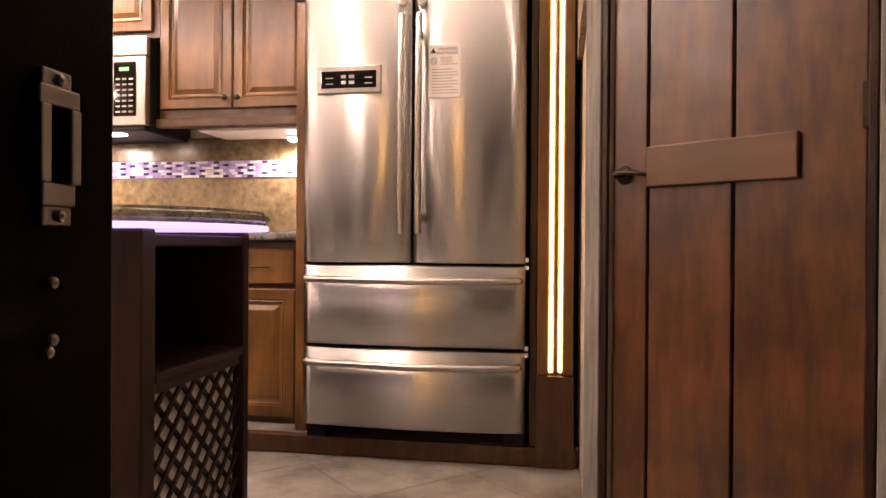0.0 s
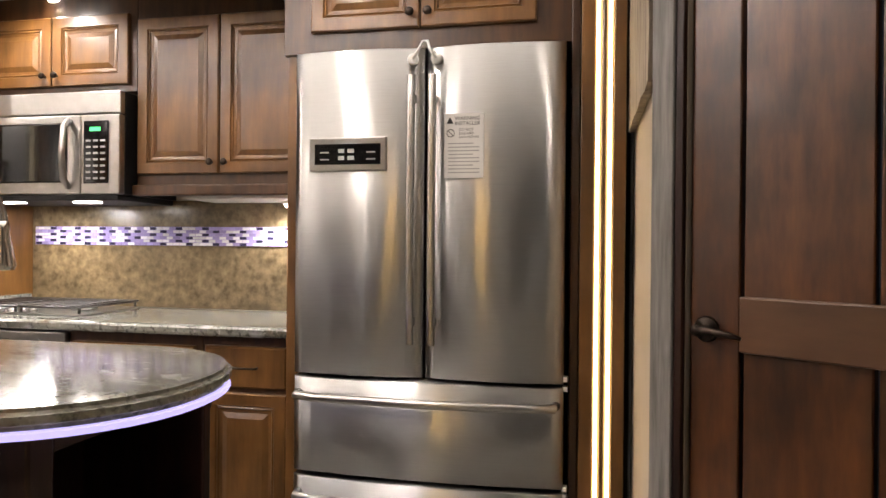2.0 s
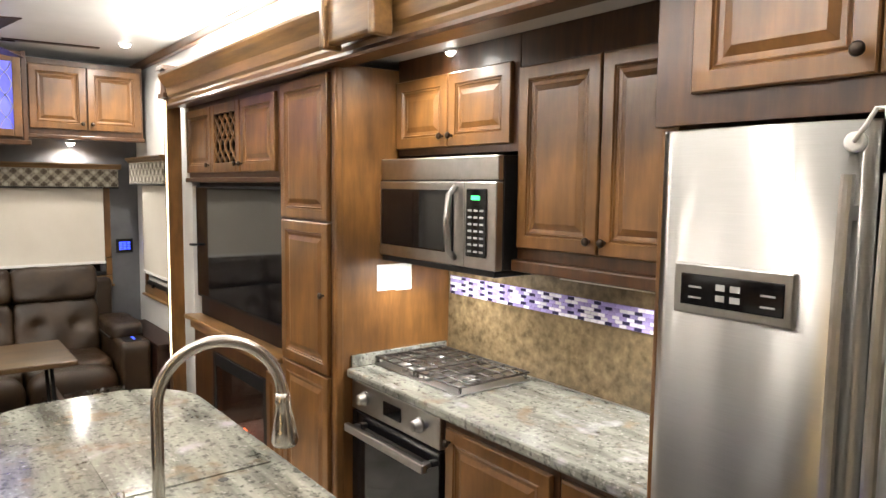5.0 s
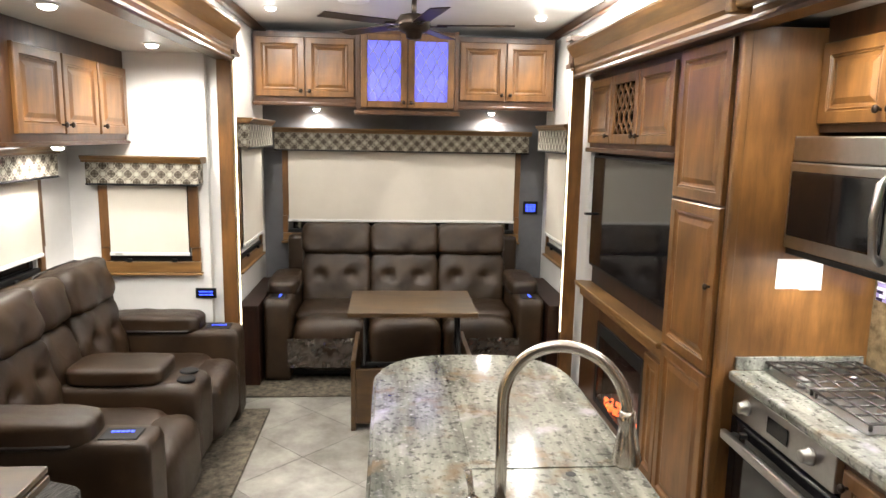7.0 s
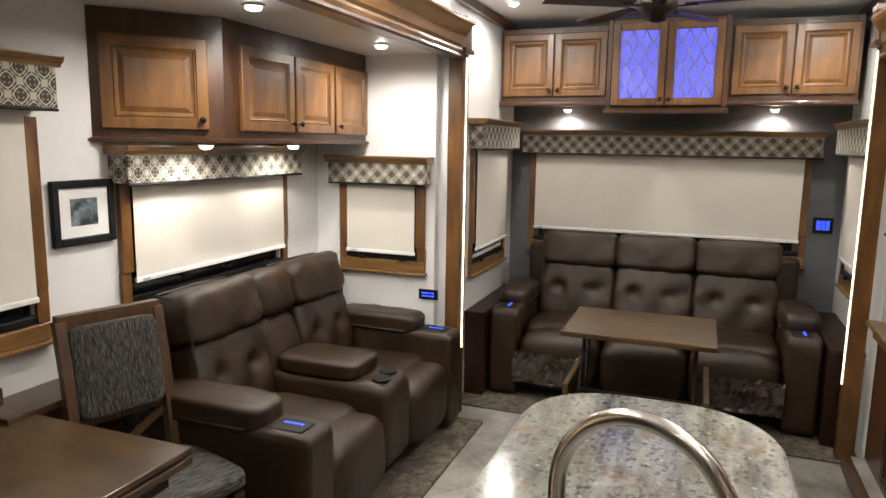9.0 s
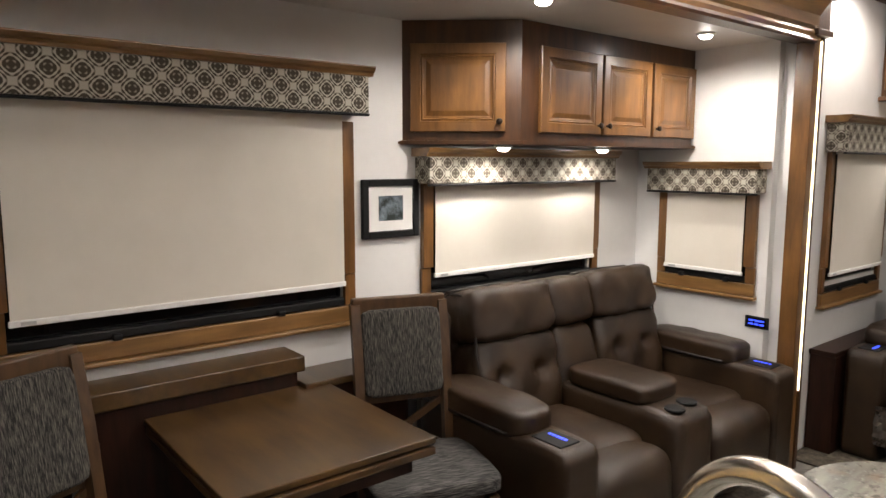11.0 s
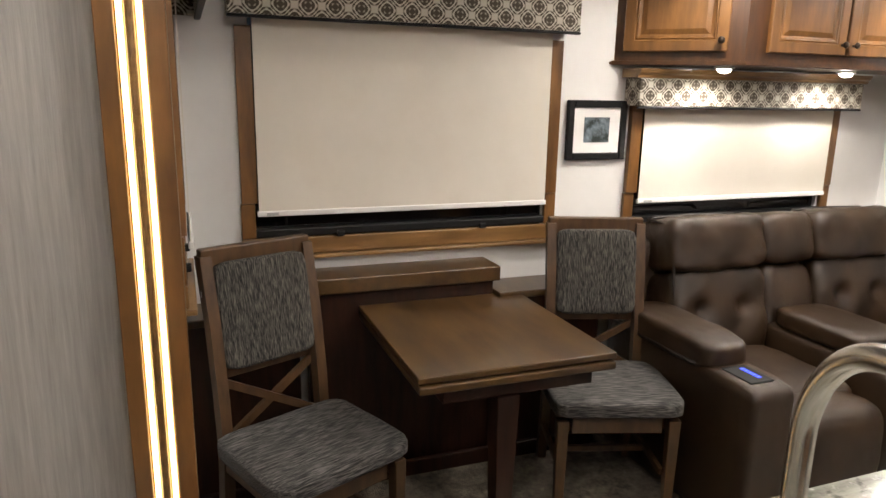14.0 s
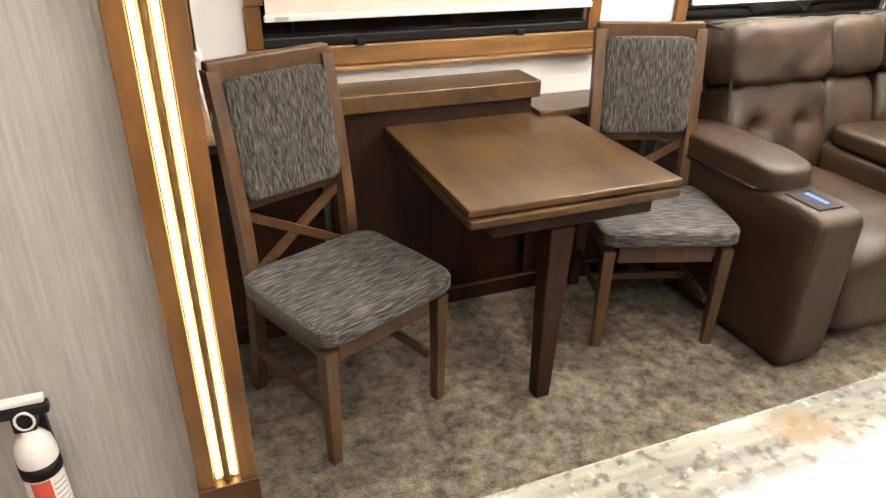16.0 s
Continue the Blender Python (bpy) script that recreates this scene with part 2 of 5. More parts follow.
def valance_fabric():
    """Ogee medallions in cream on taupe, 9 cm apart."""
    m = bpy.data.materials.new("medallion_fabric")
    m.use_nodes = True
    nt = m.node_tree
    b = nt.nodes["Principled BSDF"]
    b.inputs["Roughness"].default_value = 0.85
    co = nt.nodes.new("ShaderNodeTexCoord")
    sep = nt.nodes.new("ShaderNodeSeparateXYZ")
    nt.links.new(co.outputs["Object"], sep.inputs[0])

    def math_node(op, a, c=None):
        k = nt.nodes.new("ShaderNodeMath")
        k.operation = op
        for i, v in enumerate((a, c)):
            if v is None:
                continue
            if isinstance(v, (int, float)):
                k.inputs[i].default_value = v
            else:
                nt.links.new(v, k.inputs[i])
        return k.outputs[0]
    u = math_node("ADD", sep.outputs[0], sep.outputs[1])
    P = 2 * math.pi / 0.098
    cx = math_node("COSINE", math_node("MULTIPLY", u, P))
    cz = math_node("COSINE", math_node("MULTIPLY", sep.outputs[2], P))
    s = math_node("ADD", cx, cz)
    rings = math_node("COSINE", math_node("MULTIPLY", s, 7.5))
    c2x = math_node("COSINE", math_node("MULTIPLY", u, P * 3))
    c2z = math_node("COSINE", math_node("MULTIPLY", sep.outputs[2], P * 3))
    petals = math_node("MULTIPLY", c2x, c2z)
    medallion = math_node("MULTIPLY", math_node("ABSOLUTE", s), -0.55)
    v = math_node("ADD", math_node("ADD", math_node("MULTIPLY", rings, 0.75), math_node("MULTIPLY", petals, 0.7)), math_node("ADD", medallion, 0.25))
    ramp = nt.nodes.new("ShaderNodeValToRGB")
    ramp.color_ramp.elements[0].position, ramp.color_ramp.elements[1].position = 0.36, 0.62
    ramp.color_ramp.elements[0].color = (0.060, 0.047, 0.032, 1)
    ramp.color_ramp.elements[1].color = (0.46, 0.43, 0.36, 1)
    mr = nt.nodes.new("ShaderNodeMapRange")
    mr.inputs["From Min"].default_value, mr.inputs["From Max"].default_value = -1.6, 1.6
    nt.links.new(v, mr.inputs["Value"])
    nt.links.new(mr.outputs["Result"], ramp.inputs["Fac"])
    nt.links.new(ramp.outputs["Color"], b.inputs["Base Color"])
    return m


GRANITE = granite()
VALANCE = valance_fabric()

# ---------------------------------------------------------------- mesh helpers


def box(bm, x0, x1, y0, y1, z0, z1, bev=0.0, seg=2):
    v = bmesh.ops.create_cube(bm, size=1)["verts"]
    for p in v:
        p.co = Vector(((x0 + x1) / 2 + p.co.x * (x1 - x0), (y0 + y1) / 2 + p.co.y * (y1 - y0), (z0 + z1) / 2 + p.co.z * (z1 - z0)))
    if bev:
        e = list({e for p in v for e in p.link_edges})
        bmesh.ops.bevel(bm, geom=e, offset=bev, segments=seg, affect="EDGES", profile=0.5)
    return bm


def boxes(*bs, bev=0.003):
    bm = bmesh.new()
    for b in bs:
        box(bm, *b, bev=bev)
    return bm


def rings(w, h, profile, cx=0.0, cz=0.0):
    """A panel in the xz plane whose front looks to -y: profile rows of (inset, how far proud)."""
    bm = bmesh.new()
    loops = []
    for ins, up in [(0.0, 0.0)] + profile:
        x, z = w / 2 - ins, h / 2 - ins
        loops.append([bm.verts.new((cx + a * x, -up, cz + c * z)) for a, c in ((-1, -1), (1, -1), (1, 1), (-1, 1))])
    for a, b in zip(loops, loops[1:]):
        for i in range(4):
            bm.faces.new((a[i], a[(i + 1) % 4], b[(i + 1) % 4], b[i]))
    bm.faces.new(loops[-1])
    bm.faces.new(loops[0][::-1])
    return bm


def tube(pts, r, seg=12, closed=False, bm=None):
    bm = bm or bmesh.new()
    pts = [Vector(p) for p in pts]
    n = len(pts)
    rad = r if isinstance(r, (list, tuple)) else [r] * n
    prev, loops = None, []
    for i, p in enumerate(pts):
        d = (pts[(i + 1) % n if closed else min(i + 1, n - 1)] - pts[i - 1 if (closed or i) else 0]).normalized()
        if prev is None:
            side = d.orthogonal().normalized()
        else:
            side = (prev - d * prev.dot(d)).normalized()
        prev = side
        up = d.cross(side)
        loops.append([bm.verts.new(p + (side * math.cos(a) + up * math.sin(a)) * rad[i]) for a in (2 * math.pi * k / seg for k in range(seg))])
    pairs = list(zip(loops, loops[1:])) + ([(loops[-1], loops[0])] if closed else [])
    for a, b in pairs:
        for k in range(seg):
            bm.faces.new((a[k], a[(k + 1) % seg], b[(k + 1) % seg], b[k]))
    if not closed:
        bm.faces.new(loops[0][::-1])
        bm.faces.new(loops[-1])
    return bm


def lathe(profile, seg=20, bm=None, at=(0, 0, 0), axis="z"):
    """Rows of (radius, height) turned about an axis."""
    bm = bm or bmesh.new()
    loops = []
    for r, h in profile:
        loop = []
        for k in range(seg):
            a = 2 * math.pi * k / seg
            p = (r * math.cos(a), r * math.sin(a), h)
            if axis == "y":
                p = (p[0], -h, p[1])
            elif axis == "x":
                p = (h, p[0], p[1])
            loop.append(bm.verts.new(Vector(p) + Vector(at)))
        loops.append(loop)
    for a, b in zip(loops, loops[1:]):
        for k in range(seg):
            bm.faces.new((a[k], a[(k + 1) % seg], b[(k + 1) % seg], b[k]))
    bm.faces.new(loops[0][::-1])
    bm.faces.new(loops[-1])
    return bm


def pillow(cx, cy, cz, sx, sy, sz, n=5.0, cuts=10, tufts=(), bm=None, wrinkle=0.004):
    """A stuffed, rounded block of half sizes sx, sy, sz; tufts: (x, z, depth, radius) pressed into its front (+y)."""
    bm = bm or bmesh.new()
    src = bmesh.new()
    bmesh.ops.create_cube(src, size=2)
    bmesh.ops.subdivide_edges(src, edges=src.edges, cuts=cuts, use_grid_fill=True)
    m = {}
    for v in src.verts:
        p = v.co
        k = (abs(p.x) ** n + abs(p.y) ** n + abs(p.z) ** n) ** (1 / n)
        q = Vector((p.x / k * sx, p.y / k * sy, p.z / k * sz))
        w = noise.noise(Vector((cx, cy, cz)) + q * 9.0) * wrinkle + noise.noise(q * 26.0 + Vector((cz, cx, cy))) * wrinkle * 0.5
        q += p.normalized() * w
        for tx, tz, dep, rad in tufts:
            if p.y > 0:
                q.y -= dep * math.exp(-((q.x - tx) ** 2 + (q.z - tz) ** 2) / (rad * rad))
        m[v] = bm.verts.new(q + Vector((cx, cy, cz)))
    for f in src.faces:
        bm.faces.new([m[v] for v in f.verts])
    src.free()
    return bm


def extrude_poly(pts, z0, z1, bev=0.0, seg=2):
    """A plan outline raised from z0 to z1."""
    bm = bmesh.new()
    f = bm.faces.new([bm.verts.new((x, y, z0)) for x, y in pts])
    top = bmesh.ops.extrude_face_region(bm, geom=[f])["geom"]
    bmesh.ops.translate(bm, verts=[g for g in top if isinstance(g, bmesh.types.BMVert)], vec=(0, 0, z1 - z0))
    bmesh.ops.recalc_face_normals(bm, faces=bm.faces)
    if bev:
        es = [e for e in bm.edges if abs(e.verts[0].co.z - e.verts[1].co.z) < 1e-6]
        bmesh.ops.bevel(bm, geom=es, offset=bev, segments=seg, affect="EDGES")
    return bm


def profile_run(pts, a0, a1, axis="x"):
    """A moulding: outline in (depth, z), run along x or y from a0 to a1."""
    bm = bmesh.new()
    ends = []
    for a in (a0, a1):
        ends.append([bm.verts.new((a, d, z) if axis == "x" else (d, a, z)) for d, z in pts])
    k = len(pts)
    for i in range(k):
        bm.faces.new((ends[0][i], ends[0][(i + 1) % k], ends[1][(i + 1) % k], ends[1][i]))
    bm.faces.new(ends[0][::-1])
    bm.faces.new(ends[1])
    bmesh.ops.recalc_face_normals(bm, faces=bm.faces)
    return bm


def mesh_of(name, bm, material, smooth=False):
    bmesh.ops.recalc_face_normals(bm, faces=bm.faces)
    me = bpy.data.meshes.new(name)
    bm.to_mesh(me)
    bm.free()
    me.materials.append(material)
    if smooth:
        for p in me.polygons:
            p.use_smooth = True
    return me


def part(name, bm, material, parent=None, label="", smooth=False, at=None, rot=(0, 0, 0)):
    ob = new(name, mesh_of(name, bm, material, smooth))
    if parent is not None:
        ob.parent = parent
    if at is not None:
        ob.location = at
    if rot != (0, 0, 0):
        ob.rotation_euler = [radians(a) for a in rot]
    if label:
        tagged(ob, label)
    return ob


def thing(name, label, category, at=(0, 0, 0), rz=0.0, group="", kind=""):
    ob = new(name)
    ob.empty_display_size = 0.1
    ob.matrix_basis = pose(*at, 0, 0, rz)
    return tagged(ob, label, category, group, kind)


def struct(name, bm, material, label, category="structure"):
    return tagged(part(name, bm, material), label, category, "", "structure")


def wall(name, axis, lo, hi, u0, u1, z0, z1, material, label, holes=()):
    """A wall slab between lo and hi on its axis, along u, with openings (u0, u1, z0, z1) cut through."""
    us = sorted({u0, u1, *[h[0] for h in holes], *[h[1] for h in holes]})
    zs = sorted({z0, z1, *[h[2] for h in holes], *[h[3] for h in holes]})
    bm = bmesh.new()
    for i in range(len(us) - 1):
        for j in range(len(zs) - 1):
            cu, cz = (us[i] + us[i + 1]) / 2, (zs[j] + zs[j + 1]) / 2
            if any(h[0] < cu < h[1] and h[2] < cz < h[3] for h in holes):
                continue
            if axis == "y":
                box(bm, us[i], us[i + 1], lo, hi, zs[j], zs[j + 1])
            else:
                box(bm, lo, hi, us[i], us[i + 1], zs[j], zs[j + 1])
    bmesh.ops.remove_doubles(bm, verts=bm.verts, dist=0.0001)
    seen, dead = {}, []
    for f in bm.faces:
        k = tuple(round(c, 4) for c in f.calc_center_median())
        if k in seen:
            dead += [f, seen[k]]
        seen[k] = f
    bmesh.ops.delete(bm, geom=dead, context="FACES_ONLY")
    return struct(name, bm, material, label, "wall")

# ---------------------------------------------------------------- the shell
struct("floor", boxes((-6.3, 1.25, YL - 0.06, YR, -0.06, -0.006), bev=0), GROUT, "pale grey joint bed under the stone-look floor tiles", "floor")
struct("floor_slide_dinette", boxes((-4.70, -0.98, WB, 0.85, -0.05, 0.02), bev=0.004), CARPET, "mottled tan carpet in the dinette slide-out", "carpet")
struct("floor_slide_kitchen", boxes((-4.90, -0.03, 2.93, KB, -0.05, 0.075), bev=0), TILE, "raised grey stone-look vinyl floor of the kitchen slide-out", "floor")
struct("ceiling", boxes((-6.36, 1.3, YL - 0.06, YR + 0.06, CEIL, CEIL + 0.06), bev=0), CEILM, "off-white ceiling panel of the main room", "ceiling")
struct("ceiling_slide_dinette", boxes((-4.70, -0.98, WB, YL - 0.07, SLIDE, SLIDE + 0.05), bev=0), CEILM, "off-white ceiling panel inside the dinette slide-out", "ceiling")
struct("ceiling_slide_kitchen", boxes((-4.90, -0.03, YR + 0.065, KB, SLIDE, SLIDE + 0.05), bev=0), CEILM, "off-white ceiling panel inside the kitchen slide-out", "ceiling")
# long walls of the body, open to the slide-outs
wall("wall_left_entry", "y", YL - 0.06, YL, -0.98, 1.25, 0.0, CEIL, GREYW, "pale grey grasscloth wall beside the entry door", [(-0.40, 0.36, 0.0, 2.00)])
wall("wall_left", "y", YL - 0.06, YL, -6.30, -0.98, 0.0, CEIL, WHITEW, "white wall panel around the dinette slide-out", [(-4.76, -0.98, 0.0, 2.30), (-6.02, -5.22, 0.98, 1.72)])
struct("floor_lounge", boxes((-6.29, -4.94, YL + 0.002, YR - 0.002, 0.0005, 0.012), bev=0.003), CARPET, "tan carpet under the rear sofa", "carpet")
wall("wall_right", "y", YR, YR + 0.06, -6.30, 0.02, 0.0, CEIL, WHITEW, "white wall panel above and behind the kitchen slide-out",
     [(-4.90, -0.04, 0.0, 2.30), (-6.02, -5.22, 0.98, 1.72)])
wall("wall_rear", "x", XR - 0.06, XR, YL - 0.06, YR + 0.06, 0.0, CEIL, ACCENT, "charcoal accent wall behind the rear sofa", [(0.80, 2.70, 0.98, 1.80)])
wall("wall_slide_back", "y", WB - 0.06, WB, -4.70, -1.046, -0.05, SLIDE + 0.05, WHITEW, "white back wall of the dinette slide-out",
     [(-2.585, -1.325, 1.02, 1.90), (-4.24, -3.02, 1.02, 1.62)])
wall("wall_slide_end", "x", -4.76, -4.70, WB - 0.06, YL - 0.06, -0.05, SLIDE + 0.05, WHITEW, "white end wall of the dinette slide-out", [(-0.11, 0.38, 0.99, 1.56)])
wall("wall_slide_end_front", "x", -1.045, -0.985, WB - 0.06, YL - 0.06, -0.05, SLIDE + 0.05, WHITEW, "white end wall of the dinette slide-out by the entry", [(-0.19, 0.35, 1.06, 1.88)])
wall("wall_kitchen_back", "y", KB, KB + 0.06, -4.96, 0.02, -0.05, SLIDE + 0.05, WHITEW, "plain back wall of the kitchen slide-out")
wall("wall_kitchen_end", "x", -4.96, -4.90, YR + 0.06, KB, -0.05, SLIDE + 0.05, WHITEW, "plain end wall of the kitchen slide-out")
wall("wall_kitchen_front_end", "x", -0.03, 0.02, YR + 0.06, KB, -0.05, SLIDE + 0.05, FRAMEW, "wooden end wall of the kitchen slide-out")
wall("wall_partition", "x", -0.035, 0.02, 2.20, YR, 0.0, CEIL, BEIGEW, "narrow beige partition wall beside the kitchen slide-out")
wall("wall_front", "x", 1.19, 1.25, YL, 1.30, 0.0, CEIL, BEIGEW, "plain beige wall that closes the entry hall")
# diagonal wall with the bath door: along u from the partition
DIAG = pose(0.045, 2.145, 0, 0, 0, -37.2)     # its left end, seen from the room; front looks to -y of its own
diag = wall("wall_diagonal", "y", 0.0, 0.06, -0.085, 1.45, 0.0, CEIL, BEIGEW, "beige diagonal wall around the bath door", [(-0.035, 0.603, 0.0, 1.98)])
diag.matrix_basis = DIAG

door = thing("door_1", "closed dark brown plank bath door with a crosswise wooden rail", "door", kind="structure")
door.matrix_basis = DIAG
for i, (a, b) in enumerate(((-0.03, 0.073), (0.080, 0.305), (0.312, 0.598))):
    part("plank", boxes((a, b, 0.012, 0.035, 0.01, 1.975), bev=0.004), DOORW, door)
part("rail", boxes((0.078, 0.462, -0.004, 0.011, 1.022, 1.130), bev=0.004), DOORR, door, "lighter wooden cross rail")
part("hinge", boxes((0.590, 0.606, -0.006, 0.012, 1.12, 1.22), bev=0.002), BRONZE, door)
h = part("door_handle", lathe([(0.026, 0), (0.026, 0.004), (0.022, 0.010), (0.010, 0.012), (0.009, 0.04), (0.012, 0.045)], 20, None, (0.006, 0.012, 1.06), "y"), BRONZE, door, "dark bronze lever handle", True)
part("lever", tube([(0.006, -0.03, 1.06), (0.03, -0.034, 1.062), (0.07, -0.033, 1.058), (0.095, -0.030, 1.052)], [0.008, 0.008, 0.0065, 0.004], 10), BRONZE, h, "", True)
fr = thing("trim", "dark wooden casing around the bath door", "door casing", kind="structure")
fr.matrix_basis = DIAG
part("casing", boxes((-0.055, -0.036, -0.012, 0.05, 0, 2.0), (0.604, 0.623, -0.012, 0.05, 0, 2.0), (-0.055, 0.623, -0.012, 0.05, 2.0, 2.03)), DARKW, fr)
gt = thing("trim", "grey weathered wood strip on the corner by the bath door", "corner trim", kind="structure")
gt.matrix_basis = DIAG
part("strip", boxes((-0.108, -0.057, -0.016, -0.002, 0, CEIL - 0.002), bev=0.004), GREYTRIM, gt)
part("strip", boxes((0.626, 0.70, -0.016, -0.002, 0, CEIL - 0.002), bev=0.004), GREYTRIM, gt)

# entry door frame, seen from just outside
ed = thing("door_2", "black metal entry door frame with a steel strike plate", "door frame", kind="structure")
part("jamb", boxes((-0.44, -0.387, 0.30, 0.567, -0.3, 2.03), (-0.52, -0.44, 0.30, 0.495, -0.3, 2.03), bev=0.003), BLACKF, ed)
part("jamb", boxes((0.36, 0.42, 0.47, 0.60, -0.3, 2.03), bev=0.003), BLACKF, ed)
part("head", boxes((-0.394, 0.359, 0.47, 0.60, 1.97, 2.03), bev=0.003), BLACKF, ed)
sp = part("strike_plate", boxes((-0.387, -0.382, 0.503, 0.527, 0.881, 0.893), (-0.387, -0.380, 0.500, 0.507, 0.893, 0.933), (-0.387, -0.380, 0.522, 0.529, 0.893, 0.933),
          (-0.387, -0.381, 0.500, 0.529, 0.933, 0.943), (-0.387, -0.383, 0.504, 0.525, 0.943, 0.952), (-0.387, -0.383, 0.504, 0.525, 0.871, 0.881), bev=0.001), STEELP, ed, "steel strike plate")
for zz in (0.947, 0.876, 0.841, 0.811, 0.805):
    part("screw", lathe([(0.0035, 0.0), (0.003, 0.002), (0.001, 0.003)], 8, None, (-0.3825 if zz > 0.853 else -0.3865, 0.515 if zz > 0.808 else 0.512, zz), "x"), STEELP, ed if zz < 0.853 else sp)
st = thing("entry_steps", "black metal entry steps below the doorway", "steps")
part("tread", boxes((-0.36, 0.34, 0.20, 0.50, -0.26, -0.22)), BLACKP, st)
part("tread", boxes((-0.36, 0.34, -0.08, 0.18, -0.50, -0.46)), BLACKP, st)
part("stringer", boxes((-0.39, -0.36, -0.08, 0.50, -0.72, -0.22)), BLACKP, st)
part("stringer", boxes((0.34, 0.37, -0.08, 0.50, -0.72, -0.22)), BLACKP, st)
struct("ground", boxes((-40, 40, -40, 40, -0.80, -0.72), bev=0), mat("concrete_ground", (0.16, 0.155, 0.15), (0.24, 0.235, 0.225), 0.8, n=4, bump=0.1, bn=60), "grey concrete ground outside the doorway", "ground")

# mouldings and headers over the slide-outs
CROWN = [(0, 0), (-0.022, 0), (-0.026, 0.02), (-0.022, 0.035), (-0.034, 0.05), (-0.038, 0.10), (-0.055, 0.125), (-0.075, 0.15), (-0.085, 0.17), (-0.085, 0.185), (0, 0.185)]


def header(name, x0, x1, y, side, z, label):
    t = thing(name, label, "moulding", kind="structure")
    part("board", profile_run([(y + side * d, z + h) for d, h in CROWN], x0, x1), WOODH, t)
    part("lip", profile_run([(y + side * d, z - 0.03 + h) for d, h in ((0, 0), (-0.03, 0), (-0.034, 0.012), (-0.028, 0.028), (0, 0.028))], x0, x1), FRAMEW, t)
    part("cove_light", boxes((x0 + 0.05, x1 - 0.05, min(y - side * 0.02, y - side * 0.05), max(y - side * 0.02, y - side * 0.05), z + 0.19, z + 0.20), bev=0), LEDW, t, "glowing white cove light strip")
    return t


header("trim", -4.97, -0.06, 2.90, 1, 2.26, "brown crown moulding over the kitchen slide-out with a cove light")
header("trim", -4.72, -0.98, 0.64, -1, 2.29, "brown crown moulding over the dinette slide-out with a cove light")
for y, s, z in ((2.90, 1, 2.26), (0.64, -1, 2.29)):
    x0, x1 = (-4.97, -0.06) if s > 0 else (-4.72, -0.98)
    lo, hi = sorted((y - s * 0.004, YR - 0.001 if s > 0 else YL + 0.001))
    struct("trim_shelf", boxes((x0, x1, lo, hi, z - 0.02, z + 0.18), bev=0), FRAMEW, "wooden header behind the crown moulding", "moulding")
bk = thing("trim", "turned wooden block on the kitchen crown moulding", "moulding block", kind="structure")
part("block", boxes((-2.62, -2.26, 2.785, 2.835, 2.27, 2.44), bev=0.012), WOODH, bk)
part("cap", boxes((-2.635, -2.60, 2.765, 2.85, 2.255, 2.46), (-2.28, -2.245, 2.765, 2.85, 2.255, 2.46), bev=0.008), WOODH, bk)
for y0, y1 in ((YL, YL + 0.05), (YR - 0.05, YR)):
    struct("trim_ceiling", boxes((-6.29, 1.1, y0 + 0.001, y1 - 0.001, CEIL - 0.06, CEIL - 0.001), bev=0.01), FRAMEW, "dark wooden cornice at the ceiling", "moulding")


def pilaster(name, x0, x1, y, s, zb, label, led):
    """A light column: brown casing with two glowing strips set into its face, which looks along -s*y."""
    t = thing(name, label, "light column", kind="structure")
    def yy(d):
        return y + s * d
    def b(xa, xb, d0, d1, za, zc, bev=0.003):
        a, c = sorted((yy(d0), yy(d1)))
        return (xa, xb, a, c, za, zc)
    w = x1 - x0
    ztop = 2.28
    part("casing", boxes(b(x0, x0 + 0.30 * w, 0, 0.10, zb, ztop), b(x1 - 0.28 * w, x1, 0, 0.10, zb, ztop), b(x0 + 0.30 * w, x1 - 0.28 * w, 0.045, 0.10, zb, ztop)), WOOD, t)
    part("plinth", boxes(b(x0 - 0.004, x1 + 0.004, -0.006, 0.10, 0.0, zb - 0.002)), FRAMEW, t)
    xa, xb = x0 + 0.30 * w, x1 - 0.28 * w
    part("core", boxes(b(xa + 0.020, xb - 0.020, 0.006, 0.043, zb + 0.002, ztop), bev=0.008), WOODH, t)
    part("light_strip", boxes(b(xa + 0.004, xa + 0.017, 0.016, 0.03, zb + 0.01, ztop), bev=0.002), led, t, "glowing warm light strip")
    part("light_strip", boxes(b(xb - 0.017, xb - 0.004, 0.016, 0.03, zb + 0.01, ztop), bev=0.002), led, t, "glowing warm light strip")
    part("cap", boxes(b(x0 - 0.02, x1 + 0.02, -0.03, 0.10, ztop, ztop + 0.02), b(x0 - 0.008, x1 + 0.008, -0.012, 0.10, ztop + 0.02, ztop + 0.15), b(x0 - 0.025, x1 + 0.025, -0.035, 0.10, ztop + 0.15, ztop + 0.18)), FRAMEW, t)
    return t


pilaster("light_column", -0.202, -0.063, 2.885, 1, 0.36, "brown wooden light column with two glowing strips beside the refrigerator", LED)
pilaster("light_column", -1.062, -0.915, 0.675, -1, 0.155, "brown wooden light column with two glowing strips beside the dinette", LED)


